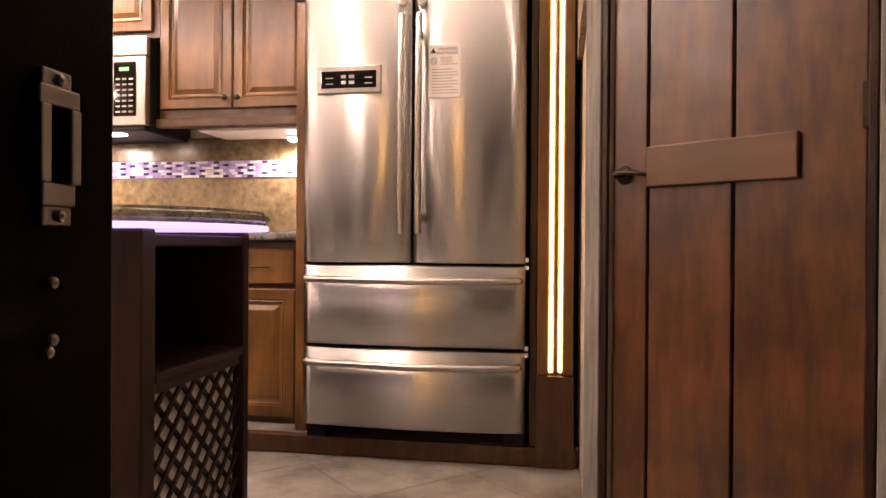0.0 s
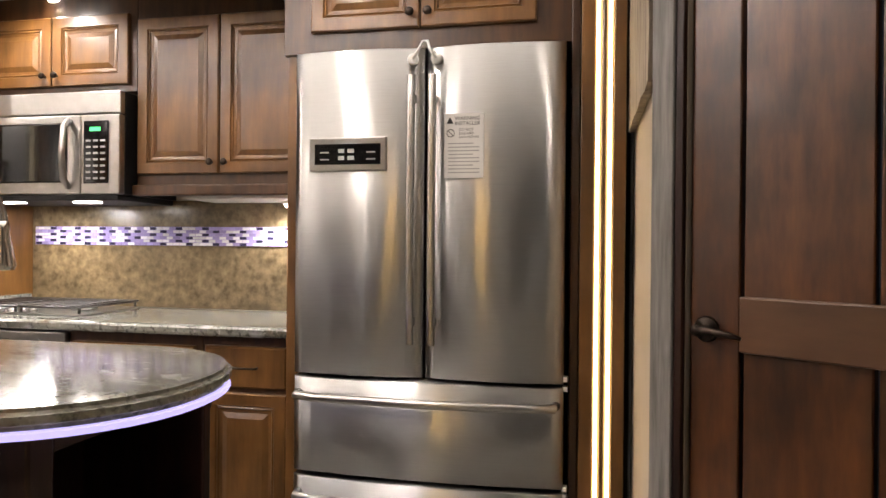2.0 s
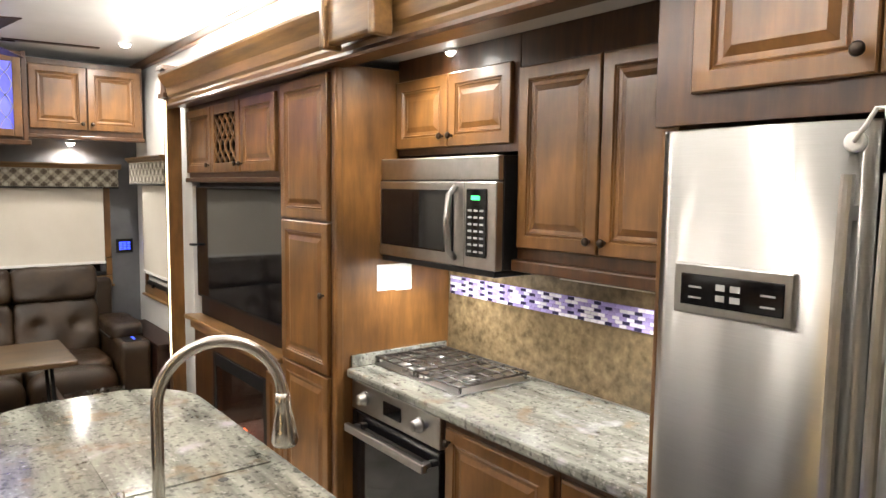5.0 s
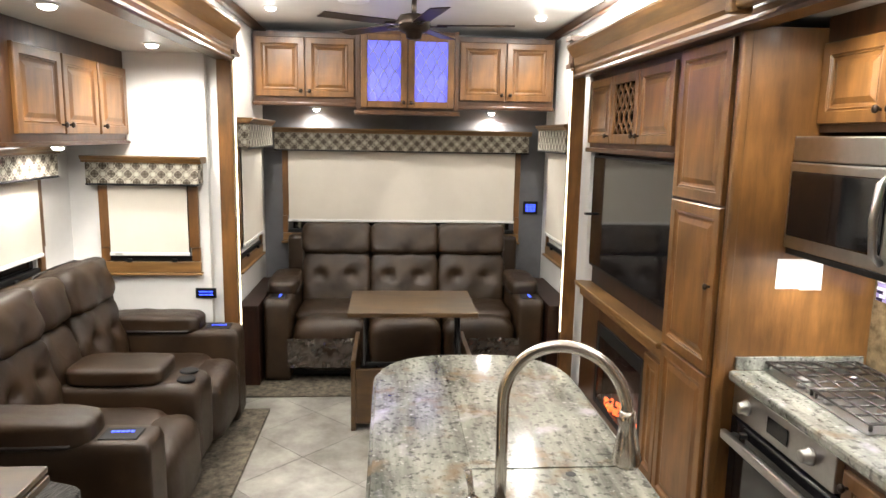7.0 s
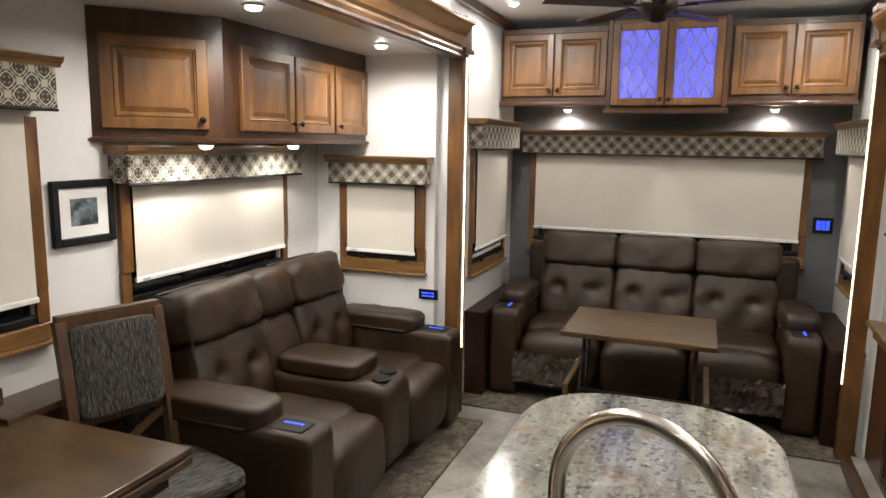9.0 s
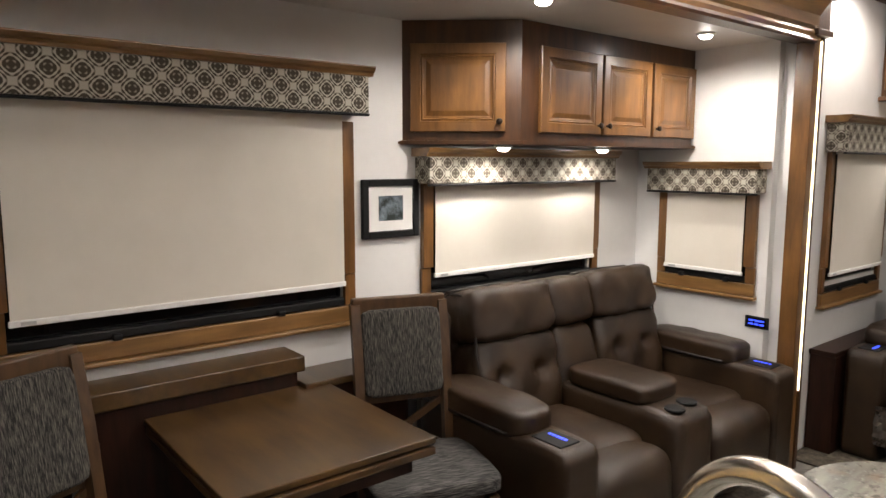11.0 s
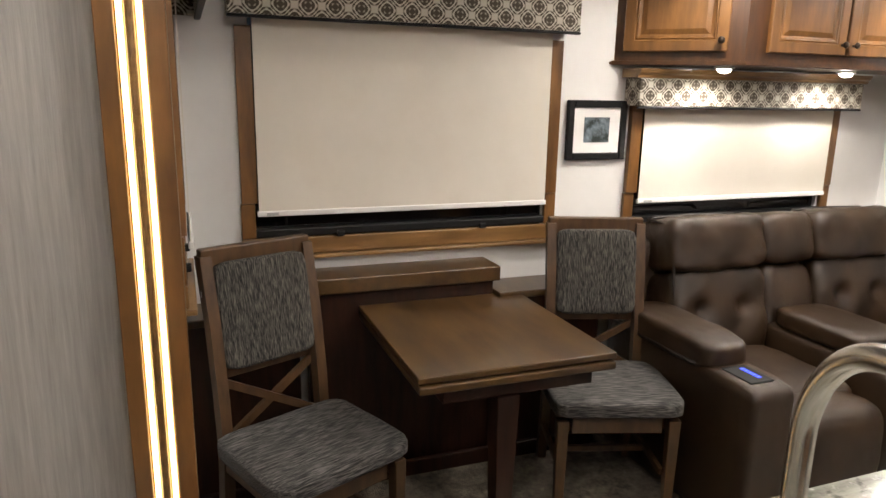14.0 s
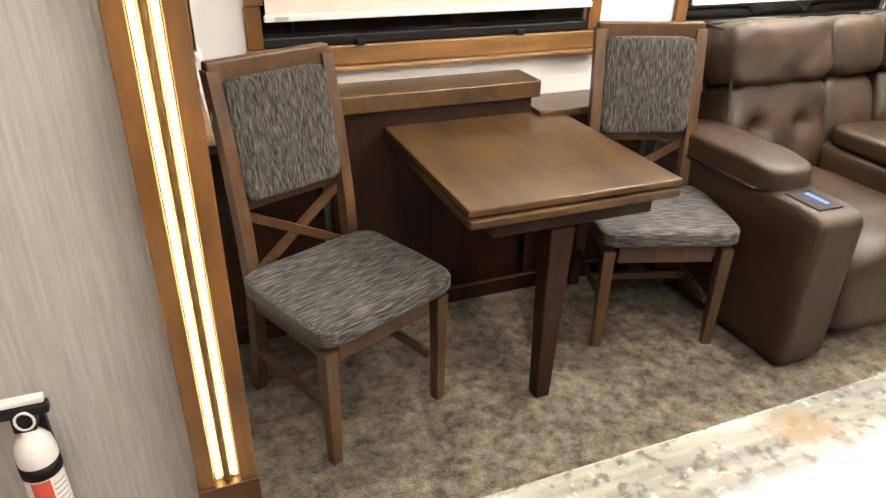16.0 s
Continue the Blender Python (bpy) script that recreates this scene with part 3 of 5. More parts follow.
def pilaster_side(x0, x1, y, s, label):
    """Light column that ends a slide-out at the lounge: its glowing strip looks along the room."""
    t = thing("light_column", label, "light column", kind="structure")
    ya, yb = sorted((y - s * 0.015, y + s * 0.075))
    part("casing", boxes((x0, x1 - 0.012, ya, yb, 0.0, 2.30)), WOOD, t)
    g0, g1 = sorted((y - s * 0.004, y - s * 0.02))
    part("light_strip", boxes((x0 - 0.013, x0 - 0.003, g0, g1, 0.45, 2.28), bev=0.002), LEDC, t, "glowing white light strip")
    part("post", boxes((x0 - 0.05, x0 - 0.018, ya, yb, 0.0, 2.30)), FRAMEW, t)
    part("cap", boxes((x0 - 0.07, x1 + 0.02, ya - 0.03, yb + 0.03, 2.30, 2.33), (x0 - 0.06, x1 + 0.01, ya - 0.015, yb + 0.015, 2.33, 2.48), (x0 - 0.075, x1 + 0.02, ya - 0.035, yb + 0.035, 2.48, 2.51)), FRAMEW, t)
    return t


pilaster_side(-4.80, -4.72, 0.64, -1, "narrow brown light column at the lounge end of the dinette slide-out")
pilaster_side(-5.000, -4.965, 2.885, 1, "narrow brown light column at the lounge end of the kitchen slide-out")

# ---------------------------------------------------------------- cabinets
DOORP = [(0.0, 0.016), (0.004, 0.020), (0.046, 0.020), (0.050, 0.014), (0.056, 0.017), (0.060, 0.012), (0.072, 0.010), (0.094, 0.018), (0.098, 0.018)]
DRAWP = [(0.0, 0.014), (0.006, 0.020), (0.012, 0.020)]


def knob(parent, x, z, y=-0.02):
    return part("knob", lathe([(0.006, 0), (0.005, 0.012), (0.013, 0.016), (0.015, 0.022), (0.011, 0.028), (0.004, 0.030)], 14, None, (x, y, z), "y"), BRONZE, parent, "dark bronze knob", True)


def cab_door(parent, x, z, w, h, knob_at=None, prof=DOORP, name="door", material=None):
    """A raised-panel door on the front of a cabinet, lower left corner at x, z."""
    d = part(name, rings(w, h, prof), material or WOOD, parent, at=(x + w / 2, -0.001, z + h / 2))
    if knob_at:
        knob(d, knob_at[0] - x - w / 2, knob_at[1] - z - h / 2)
    return d


def drawer_pull(parent, x, z):
    return part("handle", tube([(x - 0.05, -0.018, z), (x - 0.05, -0.035, z), (x - 0.03, -0.042, z), (x + 0.03, -0.042, z), (x + 0.05, -0.035, z), (x + 0.05, -0.018, z)], 0.0045, 8), BRONZE, parent, "dark bronze bar pull", True)


def cabinet(label, at, rz, w, d, h, doors=(), drawers=(), material=None, group="", cat="cabinet", name="cabinet", rail=0.0):
    """A carcase whose front looks to its own -y, with raised-panel doors (x, z, w, h, knob side) and drawers (x, z, w, h)."""
    t = thing(name, label, cat, at, rz, group)
    part("body", boxes((0, w, 0, d, 0, h), bev=0.002), material or FRAMEW, t)
    for x, z, dw, dh, side in doors:
        k = None
        if side:
            k = (x + dw - 0.028 if "r" in side else x + 0.028, z + 0.045 if "b" in side else z + dh - 0.045 if "t" in side else z + dh / 2)
        cab_door(t, x, z, dw, dh, k)
    for x, z, dw, dh in drawers:
        f = part("drawer", rings(dw, dh, DRAWP), WOOD, t, at=(x + dw / 2, -0.001, z + dh / 2))
        drawer_pull(f, 0, 0)
    if rail:
        part("moulding", boxes((-0.006, w + 0.006, -0.028, 0.02, -rail, -0.001), bev=0.006), FRAMEW, t)
    return t


# kitchen run, fronts look to -y
cabinet("brown cabinet with two raised-panel doors above the refrigerator", (-1.225, 2.935, 1.885), 0, 1.015, 0.66, 0.40, [(0.105, 0.07, 0.385, 0.28, "rb"), (0.495, 0.07, 0.385, 0.28, "lb")])
fs = thing("refrigerator_surround", "brown wooden surround beside the refrigerator", "cabinet")
part("side_board", boxes((-1.217, -1.167, 2.95, KB - 0.002, 0.0765, 2.28), bev=0.003), WOOD, fs)
part("side_board", boxes((-0.232, -0.205, 2.905, KB - 0.002, 0.0765, 2.28), bev=0.003), FRAMEW, fs)
uc = cabinet("brown upper cabinet with two tall raised-panel doors beside the microwave", (-2.055, 3.285, 1.47), 0, 0.828, 0.31, 0.83, [(0.012, 0.045, 0.375, 0.655, "rb"), (0.395, 0.045, 0.40, 0.655, "lb")], rail=0.045)
part("underside_panel", boxes((0.195, 0.82, 0.021, 0.30, -0.0575, -0.0455), bev=0.002), WHITEP, uc, "pale grey underside panel")
cabinet("brown cabinet with two small raised-panel doors above the microwave", (-2.855, 3.285, 1.87), 0, 0.798, 0.31, 0.43, [(0.012, 0.03, 0.375, 0.30, "rb"), (0.392, 0.03, 0.375, 0.30, "lb")])
cabinet("brown base cabinet with a drawer over a raised-panel door", (-1.60, 3.055, 0.077), 0, 0.373, 0.54, 0.80, [(0.015, 0.03, 0.33, 0.56, "lt")], [(0.015, 0.61, 0.33, 0.155)])
cabinet("brown base cabinet with one raised-panel door beside the oven", (-2.185, 3.055, 0.077), 0, 0.582, 0.54, 0.80, [(0.025, 0.03, 0.53, 0.73, "lt")])
pan = cabinet("tall brown pantry cabinet with three raised panels", (-3.418, 2.965, 0.077), 0, 0.562, 0.632, 2.18)
for z, h in ((0.03, 0.765), (0.80, 0.695), (1.50, 0.655)):
    dd = cab_door(pan, 0.035, z, 0.475, h - 0.006)
    if z == 0.80:
        knob(dd, 0.205, 0.02)
part("side_panel", boxes((0.5625, 0.568, 0.0, 0.63, 0.0, 2.18), bev=0.001), WOOD, pan)
part("corner_post", boxes((0.535, 0.575, -0.012, 0.03, 0.0, 2.18), bev=0.010), WOOD, pan)
nt = thing("paper_notice", "white paper notices taped to the pantry side", "paper")
part("sheet", boxes((-2.8505, -2.8485, 3.17, 3.36, 1.255, 1.375), bev=0), PAPER, nt)
part("sheet", boxes((-2.8484, -2.8474, 3.27, 3.36, 1.250, 1.365), bev=0), PAPER, nt)
part("print_line", boxes((-2.8484, -2.8480, 3.19, 3.26, 1.315, 1.322), bev=0), GREYINK, nt)

top = thing("worktop", "speckled grey granite-look kitchen worktop with a rounded front edge", "worktop")
part("slab", boxes((-2.849, -1.228, 3.005, KB - 0.012, 0.879, 0.920), bev=0.012), GRANITE, top)
part("upstand", boxes((-2.849, -2.835, 3.03, KB - 0.03, 0.9205, 0.975), bev=0.003), GRANITE, top)

bs = thing("backsplash", "mottled brown stone backsplash with a mosaic band", "backsplash", kind="structure")
part("panel", boxes((-2.849, -1.228, KB - 0.0115, KB - 0.001, 0.921, 1.425), bev=0), BACKSPL, bs)
part("mosaic_bed", boxes((-2.83, -1.23, KB - 0.0155, KB - 0.012, 1.214, 1.302), bev=0), TILEP, bs)

# microwave over the hob
mw = thing("microwave", "stainless steel over-range microwave with a black glass door", "microwave", (-2.85, 3.19, 1.425))
part("body", boxes((0.0, 0.785, 0.03, 0.40, 0.0, 0.43), bev=0.004), BLACKP, mw)
part("top_trim", boxes((0.0, 0.785, 0.0, 0.03, 0.335, 0.43), bev=0.006), STEELP, mw, "stainless vent strip")
part("door_panel", boxes((0.0, 0.60, -0.006, 0.03, 0.0, 0.332), bev=0.006), STEELP, mw, "stainless door")
part("window", boxes((0.022, 0.535, -0.012, -0.005, 0.050, 0.298), bev=0.006), BLACKG, mw, "black glass window")
part("control_panel", boxes((0.602, 0.785, -0.006, 0.03, 0.0, 0.332), bev=0.006), STEELP, mw)
cp = part("keypad", boxes((0.618, 0.735, -0.012, -0.005, 0.045, 0.305), bev=0.004), BLACKG, mw, "black keypad")
part("clock", boxes((0.650, 0.700, -0.0135, -0.0125, 0.262, 0.278), bev=0), GREEN, cp, "green clock digits")
for i in range(3):
    for j in range(7):
        part("key", boxes((0.632 + i * 0.034, 0.654 + i * 0.034, -0.0135, -0.0125, 0.062 + j * 0.026, 0.070 + j * 0.026), bev=0), GREYINK, cp)
part("handle", tube([(0.545, -0.006, 0.03), (0.548, -0.04, 0.06), (0.552, -0.055, 0.17), (0.548, -0.04, 0.28), (0.545, -0.006, 0.31)], 0.013, 12), STEELP, mw, "curved steel handle", True)
part("underside", boxes((0.01, 0.775, 0.0, 0.39, -0.025, -0.001), bev=0.004), BLACKP, mw)
part("lamp_lens", boxes((0.14, 0.24, 0.05, 0.10, -0.030, -0.026), bev=0), PUCK, mw, "glowing lamp under the microwave")

part("lamp_lens", boxes((0.52, 0.62, 0.05, 0.10, -0.030, -0.026), bev=0), PUCK, mw, "glowing lamp under the microwave")

# hob and oven
hob = thing("hob", "stainless gas hob with dark cast-iron grates set into the worktop", "hob", (-2.53, 3.345, 0.921))
hob.scale = (1, 1, 0.75)
part("tray", boxes((-0.31, 0.31, -0.20, 0.20, 0.0, 0.008), bev=0.004), STEELP, hob, "steel tray")
for bx, by, r in ((-0.19, -0.09, 0.045), (-0.19, 0.11, 0.035), (0.17, 0.0, 0.055)):
    b_ = part("burner", lathe([(r, 0.010), (r, 0.022), (r * 0.8, 0.024), (r * 0.8, 0.030), (0.01, 0.031)], 18, None, (bx, by, 0)), STEELP, hob, "", True)
    part("burner_cap", lathe([(r * 0.7, 0.031), (r * 0.7, 0.037), (0.008, 0.038)], 18, None, (bx, by, 0)), IRON, b_, "", True)
for gx in (-0.155, 0.155):
    g = bmesh.new()
    tube([(gx - 0.145, -0.19, 0.045), (gx + 0.145, -0.19, 0.045), (gx + 0.145, 0.19, 0.045), (gx - 0.145, 0.19, 0.045)], 0.007, 6, True, g)
    for i in range(-2, 3):
        tube([(gx - 0.145, i * 0.07, 0.045), (gx - 0.08, i * 0.07, 0.053), (gx + 0.08, i * 0.07, 0.053), (gx + 0.145, i * 0.07, 0.045)], 0.0055, 6, False, g)
    for i in (-1, 0, 1):
        tube([(gx + i * 0.075, -0.19, 0.045), (gx + i * 0.075, 0.19, 0.045)], 0.0055, 6, False, g)
    for sx in (-0.14, 0.14):
        for sy in (-0.18, 0.18):
            tube([(gx + sx, sy, 0.010), (gx + sx, sy, 0.045)], 0.006, 6, False, g)
    part("grate", g, IRON, hob, "cast-iron grate", True)
for i in range(4):
    part("control_knob", lathe([(0.016, 0.010), (0.015, 0.028), (0.012, 0.030)], 14, None, (-0.10 + 0.055 * i, -0.168, 0)), STEELP, hob, "", True)

ov = thing("oven", "stainless built-in oven with a black glass door under the hob", "oven", (-2.835, 3.03, 0.077))
part("body", boxes((0.0, 0.648, 0.03, 0.52, 0.08, 0.795), bev=0.003), BLACKP, ov)
part("control_panel", boxes((0.0, 0.648, 0.0, 0.03, 0.665, 0.792), bev=0.004), STEELP, ov, "stainless control panel")
part("display", boxes((0.26, 0.39, -0.004, 0.0, 0.70, 0.76), bev=0.001), BLACKG, ov)
for kx in (0.11, 0.52):
    part("control_knob", lathe([(0.032, 0), (0.030, 0.012), (0.024, 0.016), (0.022, 0.034), (0.018, 0.037)], 20, None, (kx, 0.0, 0.73), "y"), STEELP, ov, "round steel knob", True)
part("door", boxes((0.0, 0.648, 0.0, 0.03, 0.10, 0.655), bev=0.004), BLACKG, ov, "black glass oven door")
part("handle", boxes((0.03, 0.618, -0.06, -0.035, 0.575, 0.612), (0.05, 0.08, -0.036, 0.0, 0.582, 0.605), (0.57, 0.60, -0.036, 0.0, 0.582, 0.605), bev=0.006), STEELP, ov, "stainless bar handle")

# refrigerator
fg = thing("refrigerator", "brushed stainless French-door refrigerator with two lower drawers", "refrigerator", (-1.15, 2.857, 0.077))


def bowed(x0, x1, z0, z1, depth, bow, bx0, bx1, cuts=14):
    """A door whose front swells towards -y between bx0 and bx1."""
    bm = bmesh.new()
    def front(x):
        u = (x - bx0) / (bx1 - bx0) * 2 - 1
        return -bow * (1 - u * u)
    prev = None
    xs = [x0 + (x1 - x0) * i / cuts for i in range(cuts + 1)]
    cols = []
    for i, x in enumerate(xs):
        y = front(x)
        e = 0.010 if i in (0, cuts) else 0.0
        cols.append([bm.verts.new(p) for p in ((x, y + e, z0 + 0.006), (x, y + e, z1 - 0.006), (x, y + 0.010, z1), (x, depth, z1), (x, depth, z0), (x, y + 0.010, z0))])
    for a, b in zip(cols, cols[1:]):
        for k in range(6):
            bm.faces.new((a[k], a[(k + 1) % 6], b[(k + 1) % 6], b[k]))
    bm.faces.new(cols[0][::-1])
    bm.faces.new(cols[-1])
    return bm


part("cabinet_body", boxes((0.006, 0.899, 0.065, 0.70, 0.05, 1.775), bev=0.004), BLACKP, fg)
for i in (0, 1):
    d_ = part("door", bowed(0.003 + i * 0.455, 0.447 + i * 0.455, 0.715, 1.790, 0.06, 0.020, 0.0 + i * 0.452, 0.452 + i * 0.452), STEEL, fg, "brushed stainless door", True)
    hx = 0.418 if i == 0 else 0.487
    hb = bmesh.new()
    loops = []
    for k in range(13):
        u = k / 6 - 1
        yb = -0.046 - 0.010 * (1 - u * u)
        loops.append([hb.verts.new((hx + a * 0.0125, yb + c * 0.0065, 1.26 + u * 0.43)) for a, c in ((-1, 0.6), (-0.8, -0.8), (-0.3, -1), (0.3, -1), (0.8, -0.8), (1, 0.6), (0.8, 1), (-0.8, 1))])
    for a, c in zip(loops, loops[1:]):
        for k in range(8):
            hb.faces.new((a[k], a[(k + 1) % 8], c[(k + 1) % 8], c[k]))
    hb.faces.new(loops[0][::-1])
    hb.faces.new(loops[-1])
    for zz in (0.90, 1.62):
        box(hb, hx - 0.008, hx + 0.008, -0.046, -0.006, zz - 0.014, zz + 0.014, 0.003)
    part("handle", hb, STEELP, d_, "long flat vertical steel handle")
    part("lock_disc", lathe([(0.019, 0), (0.019, 0.010), (0.013, 0.014)], 16, None, (0.415 + i * 0.077, -0.008, 1.748), "y"), WHITEP, d_, "clear plastic transit lock", True)
part("transit_strap", tube([(0.415, -0.024, 1.748), (0.435, -0.028, 1.775), (0.446, -0.014, 1.806), (0.462, -0.014, 1.806), (0.472, -0.028, 1.775), (0.492, -0.024, 1.748)], 0.0045, 8), WHITEP, fg, "clear plastic strap", True)
for z0, z1 in ((0.385, 0.705), (0.055, 0.372)):
    d_ = part("drawer", bowed(0.003, 0.902, z0, z1, 0.06, 0.026, 0.0, 0.905, 24), STEEL, fg, "brushed stainless freezer drawer", True)
    zz = z1 - 0.055
    part("handle", tube([(0.025, -0.006, zz), (0.03, -0.045, zz), (0.10, -0.058, zz - 0.002), (0.45, -0.068, zz - 0.005), (0.80, -0.058, zz - 0.002), (0.875, -0.045, zz), (0.88, -0.006, zz)], 0.014, 12), STEELP, d_, "long steel handle", True)
for z in (0.73, 0.70, 0.385, 0.36):
    part("hinge", boxes((0.899, 0.915, 0.01, 0.04, z - 0.008, z + 0.008), bev=0.002), WHITEP, fg)
part("foot", boxes((0.82, 0.90, 0.03, 0.10, 0.001, 0.05)), BLACKP, fg)
part("foot", boxes((0.01, 0.09, 0.03, 0.10, 0.001, 0.05)), BLACKP, fg)
dp = part("display_bezel", boxes((0.065, 0.330, -0.028, -0.010, 1.390, 1.500), bev=0.004), STEELP, fg, "stainless display bezel")
ds = part("display", boxes((0.085, 0.312, -0.0305, -0.0275, 1.410, 1.478), bev=0.002), BLACKG, dp, "black touch display")
for x, w_ in ((0.105, 0.03), (0.168, 0.02), (0.20, 0.022), (0.265, 0.03)):
    for z in (1.425, 1.448):
        part("icon", boxes((x, x + w_, -0.0315, -0.0306, z, z + (0.004 if w_ > 0.025 else 0.013)), bev=0), GREYINK, ds)
lab = thing("warning_label", "white paper installer warning label taped to the refrigerator door", "label", (-0.565, 2.8365, 1.439))
part("sheet", boxes((-0.063, 0.063, -0.003, -0.001, 0.0, 0.205), bev=0), PAPER, lab)


def text(body, size, at, parent, material, rot=(90, 0, 0), name="lettering"):
    c = bpy.data.curves.new(name, "FONT")
    c.body, c.size, c.extrude = body, size, 0.0002
    c.materials.append(material)
    ob = new(name, c)
    ob.parent = parent
    ob.location = at
    ob.rotation_euler = [radians(a) for a in rot]
    return ob


text("WARNING", 0.017, (-0.030, -0.0035, 0.184), lab, INK)
text("INSTALLER", 0.017, (-0.030, -0.0035, 0.168), lab, INK)
text("DO NOT", 0.0115, (-0.016, -0.0035, 0.150), lab, INK)
text("DISCARD", 0.0115, (-0.016, -0.0035, 0.138), lab, INK)
text("OR PUNCTURE", 0.0095, (-0.016, -0.0035, 0.127), lab, INK)
tri = bmesh.new()
v3 = [tri.verts.new((-0.045 + a, -0.0035, 0.173 + b)) for a, b in ((-0.012, 0), (0.012, 0), (0, 0.021))]
tri.faces.new(v3)
part("warning_triangle", tri, INK, lab)
part("prohibition_ring", tube([(-0.043 + 0.012 * math.cos(a), -0.0038, 0.143 + 0.012 * math.sin(a)) for a in (k * math.pi / 8 for k in range(16))], 0.0012, 6, True), INK, lab)
part("prohibition_bar", tube([(-0.051, -0.0038, 0.151), (-0.035, -0.0038, 0.135)], 0.0012, 6), INK, lab)
for i in range(9):
    part("print_line", boxes((-0.050, 0.050 - 0.02 * (i % 3 == 2), -0.0036, -0.0031, 0.016 + i * 0.0115, 0.0195 + i * 0.0115), bev=0), GREYINK, lab)

kick = thing("kickboard", "long brown wooden kickboard under the kitchen slide-out", "kickboard", kind="structure")
part("board", boxes((-4.90, -0.045, 2.885, 2.929, 0.0, 0.076), bev=0.006), FRAMEW, kick)

# ---------------------------------------------------------------- television wall of the kitchen slide-out
cabinet("brown media cabinet with three small doors above the television", (-4.897, 2.985, 1.775), 0, 1.475, 0.60, 0.48,
        [(0.015, 0.03, 0.455, 0.40, "rb"), (0.945, 0.03, 0.455, 0.40, "lb")], rail=0.03, name="media_cabinet")
lat = thing("lattice_door", "brown cabinet door with an open diamond lattice", "cabinet door", (-4.897, 2.985, 1.775))
part("frame", boxes((0.480, 0.535, -0.022, -0.002, 0.03, 0.43), (0.880, 0.935, -0.022, -0.002, 0.03, 0.43), (0.536, 0.879, -0.022, -0.002, 0.03, 0.085), (0.536, 0.879, -0.022, -0.002, 0.375, 0.43), bev=0.003), WOOD, lat)
part("backing", boxes((0.536, 0.879, -0.006, -0.003, 0.086, 0.374), bev=0), BLACKG, lat)
for i in range(4):
    x = 0.580 + i * 0.085
    for s in (1, -1):
        part("lattice_bar", tube([(x + s * 0.040 * math.cos(k * math.pi / 3), -0.014 - 0.002 * s, 0.086 + k * 0.288 / 9) for k in range(10)], 0.007, 6), WOOD, lat, "", True)
knob(lat, 0.905, 0.075, -0.022)
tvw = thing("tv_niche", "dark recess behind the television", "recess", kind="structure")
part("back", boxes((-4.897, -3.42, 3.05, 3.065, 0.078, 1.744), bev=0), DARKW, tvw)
tv = thing("television", "large flat black television mounted in the media wall", "television", (-4.835, 3.003, 0.985))
part("body", boxes((0.0, 1.40, 0.0, 0.03, 0.0, 0.74), bev=0.006), BLACKP, tv)
part("screen", boxes((0.015, 1.385, -0.004, -0.001, 0.02, 0.725), bev=0), BLACKG, tv, "glossy black screen")
part("handle", boxes((0.0, 0.05, -0.05, -0.005, 0.34, 0.355), bev=0.003), BLACKP, tv)
man = thing("mantel", "brown wooden mantel shelf under the television", "mantel")
part("shelf", boxes((-4.93, -3.42, 2.935, 3.049, 0.825, 0.853), bev=0.006), WOODH, man)
part("apron", boxes((-4.89, -3.42, 2.965, 2.99, 0.765, 0.823), bev=0.006), WOODH, man)
fp = thing("fireplace", "black electric fireplace with glowing orange embers", "fireplace", (-4.51, 2.995, 0.14))
part("surround", boxes((-0.387, 0.0, 0.0, 0.05, -0.062, 0.62), (0.84, 0.86, 0.0, 0.05, -0.062, 0.62), (0.001, 0.839, 0.0, 0.05, 0.53, 0.62), (0.001, 0.839, 0.0, 0.05, -0.062, -0.01), bev=0.003), FRAMEW, fp)
part("frame", boxes((0.0, 0.05, -0.012, 0.0, -0.01, 0.53), (0.79, 0.84, -0.012, 0.0, -0.01, 0.53), (0.051, 0.789, -0.012, 0.0, 0.45, 0.53), (0.051, 0.789, -0.012, 0.0, -0.01, 0.03), bev=0.002), BLACKP, fp)
part("glass", boxes((0.051, 0.789, -0.006, -0.003, 0.031, 0.449), bev=0), GLASSM, fp, "clear front glass").visible_shadow = False
part("firebox", boxes((0.002, 0.838, 0.17, 0.19, -0.01, 0.60), (0.002, 0.838, 0.051, 0.169, -0.012, 0.0), bev=0), BLACKP, fp)
rng = random.Random(4)
emb, coal = bmesh.new(), bmesh.new()
for i in range(230):
    r_ = rng.uniform(0.008, 0.021)
    u, d = rng.uniform(0.14, 0.70), rng.uniform(0.005, 0.13)
    h_ = 0.04 + 0.13 * d / 0.15 * (0.55 + 0.45 * math.sin(u * 17 + d * 30)) + rng.uniform(-0.012, 0.02)
    lathe([(r_ * 0.5, -r_ * 0.7), (r_, 0), (r_ * 0.4, r_ * 0.8)], 6, emb if rng.random() < 0.8 else coal, (u, d, h_))
tagged(part("embers", emb, EMBER, fp), "glowing orange embers", kind="stuff")
tagged(part("coals", coal, IRON, fp), "charred black coals", kind="stuff")
part("logs", tube([(0.10, 0.10, 0.10), (0.40, 0.11, 0.14), (0.74, 0.09, 0.10)], 0.026, 8), IRON, fp, "", True)
cabinet("brown cabinet door beside the fireplace", (-3.645, 2.985, 0.085), 0, 0.222, 0.008, 0.675, [(0.01, 0.02, 0.20, 0.635, "")])

# ---------------------------------------------------------------- island
isl = thing("kitchen_island", "dark wooden kitchen island with a rounded lattice end", "island")


